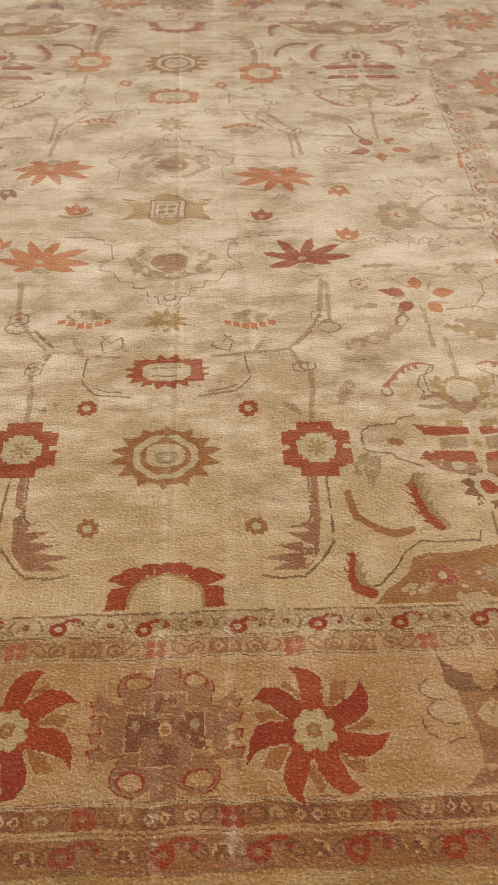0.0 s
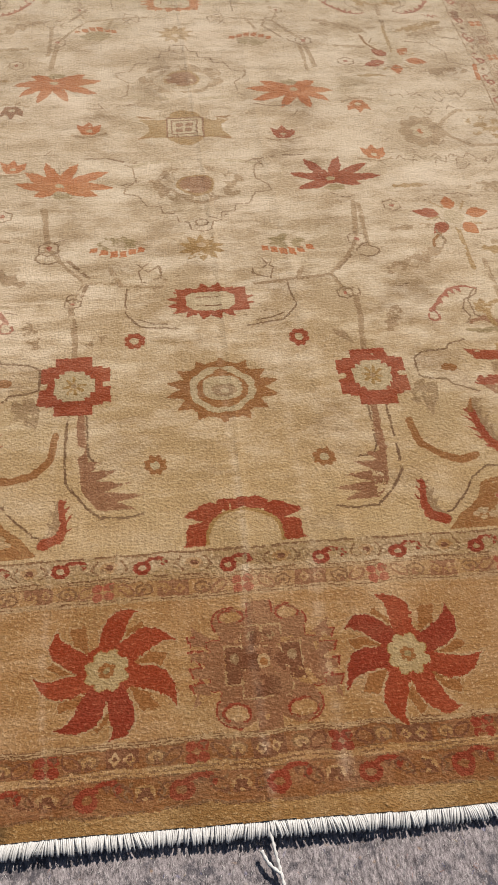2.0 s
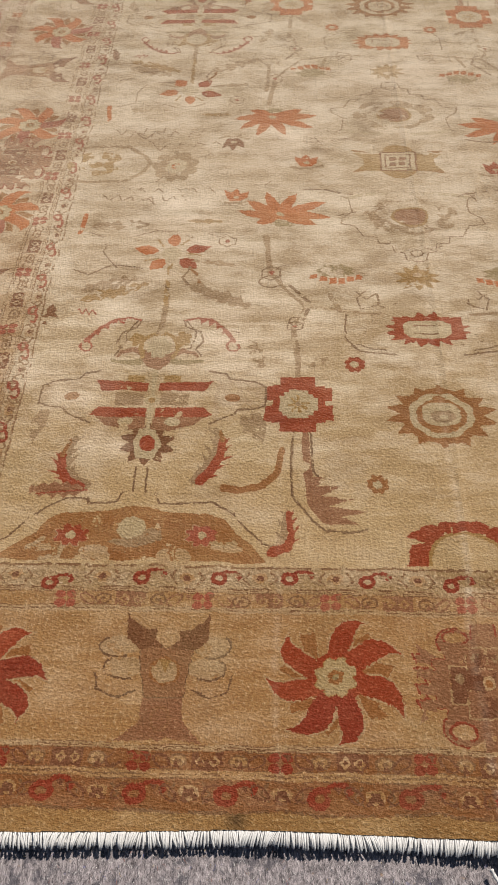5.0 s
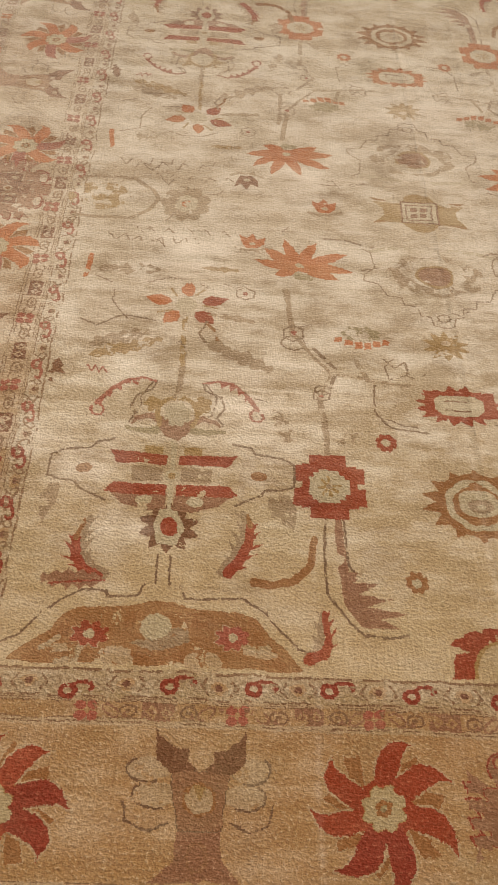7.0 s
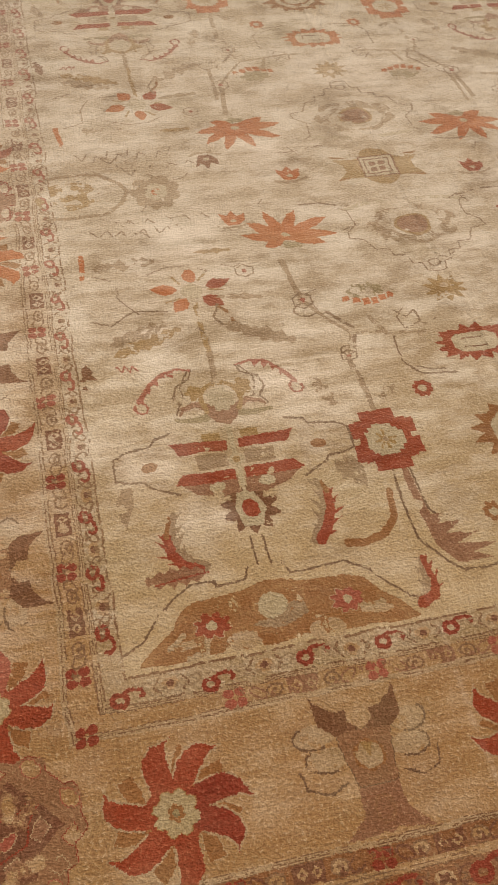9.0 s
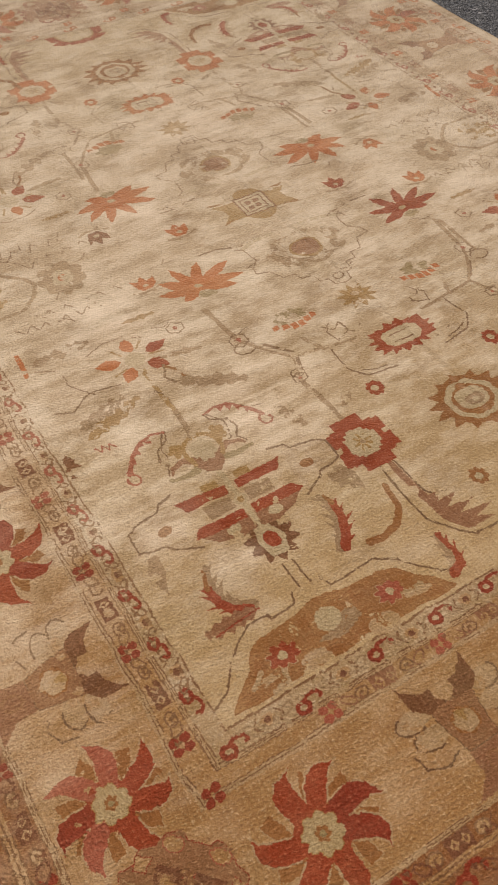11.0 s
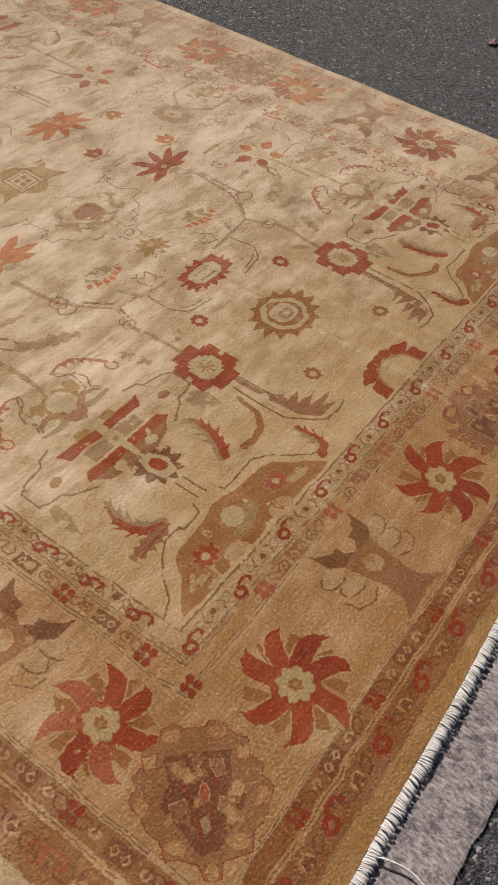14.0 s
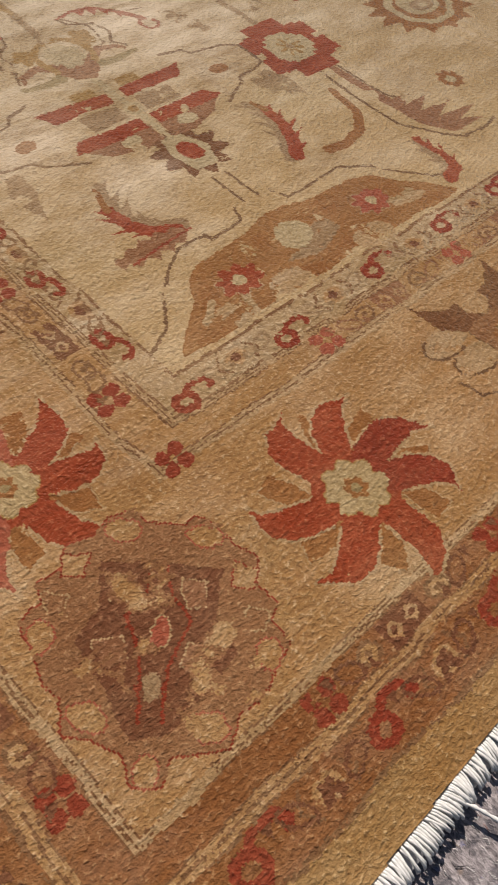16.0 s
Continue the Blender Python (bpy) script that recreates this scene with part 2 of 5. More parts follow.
class Place:
    """Where a motif lies: origin, turn in degrees, scale, and mirroring."""

    def __init__(self, x, y, mx=1, my=1, turn=0.0, s=1.0):
        self.x, self.y, self.mx, self.my, self.s = x, y, mx, my, s
        self.c, self.n = math.cos(radians(turn)), math.sin(radians(turn))

    def paint(self, part_id, shape, wear=9.0, rim=None, rim_wear=1.2):
        test, cx, cy, r = shape
        wx, wy = cx * self.mx * self.s, cy * self.my * self.s
        ox, oy = self.x + self.c * wx - self.n * wy, self.y + self.n * wx + self.c * wy
        r = r * self.s + 0.012
        j0, j1 = max(0, int((ox - r - LEFT) / KNOT)), min(NX, int((ox + r - LEFT) / KNOT) + 1)
        i0, i1 = max(0, int((oy - r - NEAR) / KNOT)), min(NY, int((oy + r - NEAR) / KNOT) + 1)
        if j0 >= j1 or i0 >= i1:
            return
        du, dv = U[i0:i1, j0:j1] - self.x, V[i0:i1, j0:j1] - self.y
        lx = (self.c * du + self.n * dv) / self.s * self.mx
        ly = (-self.n * du + self.c * dv) / self.s * self.my
        m = test(lx, ly) & (WEAR[i0:i1, j0:j1] < wear)
        if part_id in USED and PARTS[part_id][2] is not None:
            part_id = make_part(*PARTS[part_id])
        USED.add(part_id)
        OWNER[i0:i1, j0:j1][m] = part_id
        if rim is not None:
            full = test(lx, ly)
            inner = full.copy()
            for ax, d in ((0, 1), (0, -1), (1, 1), (1, -1)):
                inner &= np.roll(full, d, ax)
            edge = make_part("outline", rim, PARTS[part_id][2] if PARTS[part_id][2] is not None else part_id)
            USED.add(edge)
            OWNER[i0:i1, j0:j1][full & ~inner & (WEAR[i0:i1, j0:j1] < rim_wear)] = edge


def poly(*pts):
    xs, ys = [p[0] for p in pts], [p[1] for p in pts]
    cx, cy = (min(xs) + max(xs)) / 2, (min(ys) + max(ys)) / 2
    r = max(math.hypot(x - cx, y - cy) for x, y in pts)

    def test(x, y):
        m = np.zeros(x.shape, bool)
        for (x1, y1), (x2, y2) in zip(pts, pts[1:] + pts[:1]):
            if y1 != y2:
                m ^= ((y1 > y) != (y2 > y)) & (x < (x2 - x1) * (y - y1) / (y2 - y1) + x1)
        return m
    return test, cx, cy, r


def oval(cx, cy, rx, ry=None, lobes=0, depth=0.0, phase=0.0):
    """An ellipse; lobes and depth scallop its edge, a negative depth makes spikes."""
    ry = ry or rx

    def test(x, y):
        u, v = (x - cx) / rx, (y - cy) / ry
        edge = 1.0
        if lobes:
            w = np.arctan2(v, u) * lobes / 2 + phase
            wave = np.abs(np.sin(w)) if depth > 0 else 1 - np.abs(((w / np.pi) % 1) * 2 - 1)
            edge = 1 - abs(depth) * (1 - wave)
        return u * u + v * v < edge * edge
    return test, cx, cy, max(rx, ry)


def box(x0, y0, x1, y1):
    return poly((x0, y0), (x1, y0), (x1, y1), (x0, y1))


def stroke(w, *pts, w2=None):
    """A line of width w (tapering to w2) along the points."""
    xs, ys = [p[0] for p in pts], [p[1] for p in pts]
    cx, cy = (min(xs) + max(xs)) / 2, (min(ys) + max(ys)) / 2
    r = max(math.hypot(x - cx, y - cy) for x, y in pts) + w
    w2 = w if w2 is None else w2
    n = max(1, len(pts) - 1)

    def test(x, y):
        m = np.zeros(x.shape, bool)
        for k, ((x1, y1), (x2, y2)) in enumerate(zip(pts, pts[1:])):
            dx, dy = x2 - x1, y2 - y1
            t = np.clip(((x - x1) * dx + (y - y1) * dy) / max(1e-9, dx * dx + dy * dy), 0, 1)
            half = (w + (w2 - w) * (k + t) / n) / 2
            m |= (x - x1 - t * dx) ** 2 + (y - y1 - t * dy) ** 2 < half ** 2
        return m
    return test, cx, cy, r


def union(*shapes):
    """One shape out of several."""
    x0, x1 = min(s[1] - s[3] for s in shapes), max(s[1] + s[3] for s in shapes)
    y0, y1 = min(s[2] - s[3] for s in shapes), max(s[2] + s[3] for s in shapes)

    def test(x, y):
        m = shapes[0][0](x, y)
        for s in shapes[1:]:
            m = m | s[0](x, y)
        return m
    return test, (x0 + x1) / 2, (y0 + y1) / 2, math.hypot(x1 - x0, y1 - y0) / 2


def saw(pts, w, tooth, n, side=1, slant=0.8, w2=None):
    """A curved leaf whose one side is cut into saw teeth leaning towards its tip."""
    d = [0.0]
    for a, b in zip(pts, pts[1:]):
        d.append(d[-1] + math.hypot(b[0] - a[0], b[1] - a[1]))
    shapes = [stroke(w, *pts, w2=w * .4 if w2 is None else w2)]
    step = d[-1] / n

    def at(q):
        q = min(max(q, 0.0), d[-1] * .999)
        k = max(i for i in range(len(pts) - 1) if d[i] <= q)
        t = (q - d[k]) / max(1e-9, d[k + 1] - d[k])
        (ax, ay), (bx, by) = pts[k], pts[k + 1]
        L = math.hypot(bx - ax, by - ay)
        return ax + (bx - ax) * t, ay + (by - ay) * t, (bx - ax) / L, (by - ay) / L
    for i in range(n):
        x0, y0, _, _ = at(step * (i + .05))
        x1, y1, ux, uy = at(step * (i + .85))
        h = tooth * (.55 + .45 * math.sin(math.pi * (i + .7) / n))
        shapes.append(poly((x0, y0), (x1 - uy * side * h + ux * slant * h, y1 + ux * side * h + uy * slant * h), (x1, y1)))
    return union(*shapes)


def arc(cx, cy, rx, ry, a0, a1, n=10):
    return [(cx + rx * math.cos(radians(a0 + (a1 - a0) * k / n)), cy + ry * math.sin(radians(a0 + (a1 - a0) * k / n))) for k in range(n + 1)]


# borders: one measure runs from the field's edge (0) to the pile's edge (10) on all four sides
STEP = list(range(11))
t_near = np.interp(-V, [-.039, .013, .020, .051, .063, .311, .321, .355, .369, .422, .458], STEP, left=-1)
t_far = np.interp(V - 2 * MID, [-.042, 0, .018, .051, .063, .311, .321, .355, .369, .414, .452], STEP, left=-1)
t_left = np.interp(-U, [.953, .996, 1.004, 1.052, 1.064, 1.30, 1.312, 1.355, 1.37, 1.448, 1.49], STEP, left=-1)
t_right = np.interp(U, [.91, .955, .965, 1.005, 1.02, 1.27, 1.28, 1.31, 1.32, 1.36, 1.40], STEP, left=-1)
T = np.maximum.reduce([t_near, t_far, t_left, t_right])
SIDE = np.argmax(np.stack([t_near, t_left, t_right, t_far]), 0)
SIDES = ("near", "left", "right", "far")
for side in range(4):
    for name, lo, hi, colour in (("inner_guard_band", 0, 1, "band"), ("guard_stripe", 1, 2, "line"), ("inner_guard_band", 2, 3, "border"),
                                 ("guard_stripe", 3, 4, "line"), ("main_border", 4, 5, "border"), ("guard_stripe", 5, 6, "line"),
                                 ("outer_guard_band", 6, 7, "guard"), ("guard_stripe", 7, 8, "border"), ("outer_guard_band", 8, 9, "guard"), ("edge_band", 9, 11, "gold" if side == 0 else "band")):
        OWNER[(T >= lo) & (T < hi) & (SIDE == side)] = make_part(name, colour)
    k = make_part("guard_line", "dark_line")
    for edge, half in ((0.04, .07), (1.0, .07), (1.5, .12), (2.0, .06), (3.0, .06), (3.5, .13), (5.1, .12), (5.6, .14), (6.0, .06), (7.0, .06), (7.5, .14), (8.0, .06), (9.0, .08)):
        OWNER[(np.abs(T - edge) < half * 0.8) & (SIDE == side) & (WEAR < 0.5)] = k


# ---- motifs ----
def flower(x, y, mx=1, R=0.124, turn=0.0, colour="red", tips=None, shades=None):
    """Pinwheel flower; tips: the angle of each petal's tip in degrees."""
    p = Place(x, y)
    k = make_part("flower_motif", colour, None, "pinwheel flower of seven madder red petals")
    tips = tips or [turn + mx * (90 - 22 - 360 / 7 * i) for i in range(7)]
    for i, deg in enumerate(tips):
        w = radians(deg)
        sepal = make_part("sepal", "rust", k)
        p.paint(sepal, poly(*[(R * r * math.cos(w - mx * d), R * r * math.sin(w - mx * d)) for r, d in ((.36, .10), (.56, .36), (.76, .42), (.90, .16), (.62, -.04))]), 2.2, "line", 0.5)
    p.paint(k, oval(0, 0, R * .40))
    for i, deg in enumerate(tips):
        q = make_part("petal", shades[i] if shades else {"red": ("red", "madder", "red", "red", "madder")}.get(colour, ("coral", "coral", "rose", "coral", "coral"))[(i * 3 + int(abs(x) * 50)) % 5], k)
        w, L = radians(deg), 1.0 + 0.06 * math.sin(i * 2.3 + x * 9)
        pts = [(.24, .82), (.46, .70), (.64, .60), (.82, .46), (.95, .26), (1.06 * L, -.06), (.90, .03), (.74, .04), (.58, .0), (.44, -.06), (.24, -.08)]
        p.paint(q, poly(*[(R * r * math.cos(w + mx * d), R * r * math.sin(w + mx * d)) for r, d in pts]), 2.8)
        rim = [(R * r * math.cos(w + mx * d), R * r * math.sin(w + mx * d)) for r, d in pts[1:-1]]
        p.paint(make_part("petal_rim", "line", k), stroke(.0035, *rim), 0.8)
    c = make_part("centre", "cream", k)
    p.paint(c, oval(0, 0, R * .32, None, 8, 0.20), 9, "ochre", 0.5)
    p.paint(make_part("eye_ring", "rust", k), oval(0, 0, R * .12, None, 6, .25))
    p.paint(make_part("eye", "olive", k), oval(0, 0, R * .05))


def frame_box(p, k, cx, cy, w, h, inside, wear=1.2):
    """A small woven square with a pale outline."""
    p.paint(make_part("square_rim", "line", k), box(cx - w - .003, cy - h - .003, cx + w + .003, cy + h + .003), wear)
    p.paint(make_part("square", inside, k), box(cx - w, cy - h, cx + w, cy + h), 2.0)


def palmette(x, y, turn=0.0, s=1.0):
    """The large mauve-brown lobed palmette of the border."""
    p = Place(x, y, 1, 1, turn, s)
    k = make_part("palmette_motif", "mauve", None, "worn mauve-brown lobed palmette with curled edges")
    p.paint(k, oval(0, .0, .122, .088, 18, -.16, .3), 1.2, "madder", .7)
    p.paint(k, box(-.024, .0, .024, .116), 1.9)
    p.paint(k, box(-.020, -.118, .020, 0), 1.9)
    for sx in (-1, 1):
        for q in (oval(sx * .050, .076, .034, .030), oval(sx * .052, -.076, .036, .034), poly((sx * .09, .05), (sx * .125, .078), (sx * .118, .045)), poly((sx * .10, -.05), (sx * .13, -.072), (sx * .12, -.04))):
            p.paint(k, q, 2.0)
        for name, q in (("curl", oval(sx * .052, .090, .019, .010)), ("curl", oval(sx * .056, -.086, .020, .014)), ("curl", oval(sx * .108, -.052, .010, .012))):
            p.paint(make_part(name, "border", k), q, 2.0)
        for q in (stroke(.0035, *arc(sx * .052, .090, .022, .013, 90 - sx * 120, 90 + sx * 150)), stroke(.0045, *arc(sx * .056, -.086, .023, .017, 90 - sx * 140, 90 + sx * 150)),
                  stroke(.0035, *arc(sx * .052, .078, .034, .030, 90 - sx * 110, 90 + sx * 10)), stroke(.0035, *arc(sx * .054, -.078, .036, .034, 90 - sx * 190, 90 - sx * 60)),
                  stroke(.004, (sx * .022, .112), (sx * .024, .09)), stroke(.004, (sx * .105, .03), (sx * .122, .022), (sx * .11, .0), (sx * .122, -.012), (sx * .108, -.03))):
            p.paint(make_part("curl_outline", "madder", k), q, 0.7)
        for ty in (.045, .018, -.012, -.040):
            p.paint(make_part("side_tooth", "mauve", k), poly((sx * .10, ty + .012), (sx * .132, ty + .010), (sx * .126, ty - .004), (sx * .10, ty - .010)), 2.0)
            p.paint(make_part("tooth_outline", "madder", k), stroke(.0035, (sx * .112, ty + .013), (sx * .133, ty + .011), (sx * .126, ty - .005)), 0.7)
        frame_box(p, k, sx * .052, .0, .016, .034, "umber", 0.6)
        frame_box(p, k, sx * .020, .052, .017, .018, "mauve", 0.6)
        p.paint(make_part("square_eye", "taupe", k), oval(sx * .020, .052, .008), 1.5)
        p.paint(make_part("square_eye", "taupe", k), oval(sx * .052, .012, .008, .010), 1.0)
    frame_box(p, k, 0, -.036, .042, .024, "mauve", 0.4)
    p.paint(make_part("heart", "umber", k), union(box(-.036, -.024, .036, .036), box(-.022, -.06, .022, .06)), 0.3)
    p.paint(make_part("eye_rim", "line", k), oval(0, .004, .012, .014), 1.6)
    p.paint(make_part("eye", "rust", k), oval(0, .004, .006, .008), 2)


def corner_palmette(x, y, turn=0.0, s=1.0):
    """The palmette that points from the border's corner to the rug's middle."""
    p = Place(x, y, 1, 1, turn, s)
    k = make_part("palmette_motif", "dusk", None, "worn mauve-brown corner palmette with ringed lobes")
    half = ((.020, .118), (.030, .132), (.058, .122), (.070, .100), (.098, .086), (.096, .060), (.118, .040), (.110, .020), (.128, .0), (.112, -.030), (.100, -.055), (.080, -.070), (.074, -.104), (.040, -.108), (.022, -.112), (.014, -.138))
    p.paint(k, poly(*half, *[(-a, b) for a, b in half[::-1]]), 1.5, "madder", 0.8)
    for sx in (-1, 1):
        for cx, cy, rx, ry in ((.042, .106, .020, .014), (.054, -.083, .018, .015), (.106, -.012, .013, .017)):
            p.paint(make_part("ring_lobe", "border", k), oval(sx * cx, cy, rx, ry), 2.2, "rose", 1.4)
        p.paint(make_part("side_lobe", "border", k), poly((sx * .07, .08), (sx * .098, .074), (sx * .094, .050), (sx * .072, .052)), 1.0, "madder", .7)
        p.paint(make_part("side_tooth", "dusk", k), poly((sx * .084, .032), (sx * .112, .030), (sx * .104, .010), (sx * .084, .008)), 1.0, "line", .5)
    p.paint(make_part("tip_lobe", "border", k), oval(0, -.124, .012, .016), 2.0, "rose", 1.0)
    p.paint(make_part("core", "umber", k), poly((-.060, .072), (.064, .074), (.058, .022), (.080, -.014), (.050, -.052), (.020, -.092), (-.018, -.098), (-.048, -.052), (-.078, -.014), (-.055, .022)), 0.9, "dusk", 0.5)
    for sx in (-1, 1):
        p.paint(make_part("core_panel", "mauve", k), poly((sx * .020, .060), (sx * .050, .058), (sx * .046, .030), (sx * .024, .026)), 0.9, "line", .2)
        p.paint(make_part("core_panel", "mauve", k), poly((sx * .030, -.006), (sx * .062, -.012), (sx * .044, -.040), (sx * .024, -.030)), 0.9, "line", .2)
        p.paint(make_part("core_line", "madder", k), stroke(.0035, (sx * .006, .068), (sx * .012, .040), (sx * .030, .014), (sx * .014, -.030), (sx * .010, -.080)), .9)
    p.paint(make_part("heart", "rose", k), oval(.002, .002, .010, .017), 2.0, "line", 1.0)
    p.paint(make_part("lower_heart", "taupe", k), oval(0, -.050, .009, .012), 1.4)


def lily(x, y, turn=0.0, s=1.0):
    """Winged lily between the border flowers."""
    p = Place(x, y, 1, 1, turn, s)
    k = make_part("lily_motif", "dusk", None, "mauve lily with two dark wing leaves and flared foot")
    for sx in (-1, 1):
        for q, o in ((oval(sx * .085, .055, .035, .020), 0), (oval(sx * .075, .012, .036, .020), 1)):
            p.paint(make_part("pale_petal", "line", k), q, 0.9)
            p.paint(make_part("petal_outline", "vine", k), stroke(.004, *arc(sx * (.085 - .01 * o), .055 - .043 * o, .037, .022, 90 - sx * 40, 90 - sx * 200)), 1.1)
        p.paint(make_part("petal_outline", "vine", k), stroke(.004, (sx * .05, -.03), (sx * .085, -.045), (sx * .12, -.03), (sx * .125, .0)), 0.7)
    p.paint(k, poly((-.052, .045), (-.04, .052), (.045, .052), (.052, .046), (.044, .0), (.036, -.045), (-.032, -.045), (-.044, .0)), 1.7, "vine", .6)
    p.paint(make_part("throat_rim", "rust", k), oval(0, .004, .031, .028, 6, .12), 1.5)
    p.paint(make_part("throat", "line", k), oval(0, .004, .025, .024, 5, .12), 2.5)
    p.paint(make_part("throat_eye", "ochre", k), poly((-.012, .026), (.0, .0), (.012, .026)), 1.5)
    for sx in (-1, 1):
        w = make_part("wing_leaf", "brown", k, "dark pointed leaf")
        p.paint(w, poly((sx * .080, .122), (sx * .068, .105), (sx * .044, .088), (sx * .022, .085), (sx * .024, .066), (sx * .006, .052), (sx * .052, .046), (sx * .076, .068)), 2.4)
        b = make_part("base_leaf", "mauve", k)
        p.paint(b, poly((0, -.045), (sx * .034, -.045), (sx * .036, -.085), (sx * .060, -.108), (sx * .078, -.122), (sx * .03, -.118), (sx * .012, -.112), (0, -.118)), 2.4)
    p.paint(make_part("foot_ring", "dusk", k), stroke(.006, *arc(0, -.080, .015, .020, 0, 360)), 1.2)


def rosette(x, y, mx=1, my=1, colour="red", s=1.0):
    """Stepped cross rosette on a forked stem."""
    p = Place(x, y, mx, my, 0, s)
    k = make_part("rosette_motif", colour, None, "stepped eight-lobed rosette with an ivory heart")
    for q in (box(-.042, .045, .040, .082), box(-.042, -.082, .040, -.045), box(-.077, .008, -.03, .05), box(.03, .008, .077, .05),
              box(-.077, -.05, -.03, -.006), box(.03, -.05, .077, -.006), box(-.06, -.055, .06, .055)):
        p.paint(k, q, 2.8)
    c = make_part("centre", "ivory", k)
    for q in (box(-.024, -.042, .022, .042), box(-.044, -.022, .044, .022), box(-.036, -.033, .034, .033)):
        p.paint(c, q)
    for i in range(8):
        w = radians(45 * i + 10)
        p.paint(make_part("inner_petal", "ochre", k), stroke(.007, (.010 * math.cos(w), .010 * math.sin(w)), (.022 * math.cos(w), .024 * math.sin(w))), 1.0)
    p.paint(make_part("eye", "taupe", k), oval(0, 0, .006), 1.2)


def rosette_stem(x, y, mx=1, my=1):
    p = Place(x, y, mx, my)
    k = make_part("stem_motif", "vine", None, "thin brown stem running into a serrated taupe leaf")
    p.paint(k, stroke(.0055, (-.012, -.08), (-.016, -.17), (-.014, -.255), (.02, -.30), (.052, -.338), (.10, -.342), (.135, -.335)), 1.0)
    p.paint(k, stroke(.005, (.026, -.08), (.03, -.19), (.045, -.212), (.075, -.215)), 1.0)
    f = make_part("leaf", "mauve", k)
    p.paint(f, stroke(.014, (.014, -.08), (.018, -.20), w2=.02), 1.4)
    p.paint(f, poly((.008, -.19), (.03, -.205), (.062, -.206), (.036, -.228), (.088, -.228), (.046, -.252), (.112, -.258), (.060, -.278), (.142, -.290), (.085, -.302), (.12, -.322), (.05, -.320), (.018, -.27)), 1.3)
    u = make_part("upper_stem", "taupe", k)
    p.paint(u, stroke(.014, (0, .085), (-.008, .25)), 0.9)
    p.paint(u, poly((.02, .10), (.06, .125), (.07, .15), (.04, .14)), 0.8)
    b = make_part("bloom", "vine", k)
    p.paint(b, stroke(.004, *arc(-.004, .268, .018, .014, 0, 360)), 1.0)
    p.paint(b, stroke(.010, (.012, .275), (.035, .33), (-.02, .40)), 0.7)
    p.paint(b, stroke(.005, *arc(-.07, .415, .03, .022, 0, 320)), 0.9)
    p.paint(make_part("lotus_stem", "taupe", k), stroke(.012, (-.075, .44), (-.08, .60)), 0.8)


def medallion(x, y, my=1):
    p = Place(x, y, 1, my)
    k = make_part("medallion_motif", "rust", None, "orange-brown spiked medallion with ringed ivory heart")
    p.paint(k, oval(0, 0, .128, .092, 14, -.30, .2), 2.0)
    p.paint(k, oval(0, 0, .092, .08), 2.0)
    for name, colour, q in (("ring", "ivory", oval(0, 0, .075, .066, 8, .07)), ("ring", "rust", oval(0, -.002, .058, .05, 8, .05)),
                            ("heart", "ivory", oval(0, .004, .047, .037, 4, .12)), ("spot", "rust", oval(0, .048, .014, .010)),
                            ("eye", "taupe", oval(.004, -.002, .028, .018)), ("eye", "ivory", oval(.004, -.004, .010, .007))):
        p.paint(make_part(name, colour, k), q, 2.2)


def octagon_bloom(x, y, mx=1, my=1, colour="red"):
    p = Place(x, y, mx, my)
    k = make_part("bloom_motif", colour, None, "spiky red bloom round a pale box")
    p.paint(k, oval(0, 0, .106, .062, 16, -.30, .1), 2.3)
    p.paint(k, poly((-.08, -.035), (.09, -.035), (.085, .045), (-.08, .045)), 2.3)
    p.paint(make_part("box", "ivory", k), poly((-.058, -.012), (-.045, -.030), (.045, -.030), (.06, -.012), (.058, .02), (.042, .032), (-.045, .032), (-.058, .02)))
    b = make_part("box_outline", "brown", k)
    p.paint(b, stroke(.004, (-.032, -.013), (.032, -.013), (.032, .015), (-.032, .015), (-.032, -.013)), 1.2)
    v = make_part("branch", "vine", k)
    for sx in (-1, 1):
        for q in (stroke(.005, (sx * .195, .05), (sx * .20, -.03), (sx * .165, -.075), (sx * .08, -.085)), stroke(.004, (sx * .155, .07), (sx * .165, .11), (sx * .14, .14)),
                  stroke(.005, (sx * .15, .075), (sx * .11, .09), (sx * .115, .13)), stroke(.004, (sx * .115, .13), (sx * .14, .11), (sx * .165, .135)), stroke(.004, (sx * .17, -.05), (sx * .14, -.065), (sx * .10, -.07))):
            p.paint(v, q, 1.0)


def arch(x, y, my=1):
    p = Place(x, y, 1, my)
    k = make_part("arch_motif", "red", None, "red crenellated arch standing on the inner border")
    merlons = [oval(sx * cx, cy, rx, ry) for sx in (-1, 1) for cx, cy, rx, ry in ((.026, .089, .026, .015), (.066, .078, .024, .014), (.0, .094, .02, .012))]
    feet = [poly((sx * .06, 0), (sx * .118, 0), (sx * .112, .012), (sx * .108, .045), (sx * .094, .05), (sx * .078, .052), (sx * .098, .060), (sx * .114, .064), (sx * .104, .076), (sx * .07, .088), (sx * .04, .07)) for sx in (-1, 1)]
    p.paint(k, union(*merlons, *feet), 2.6)
    for name, colour, w, h in (("opening_rim", "ochre", .076, .078), ("opening", "field", .069, .071)):
        p.paint(make_part(name, colour, k), (lambda x, y, w=w, h=h: (np.abs(x / w) ** 2.6 + np.abs(y / h) ** 2.6 < 1) & (y > 0), 0, .04, .09), 2.5)


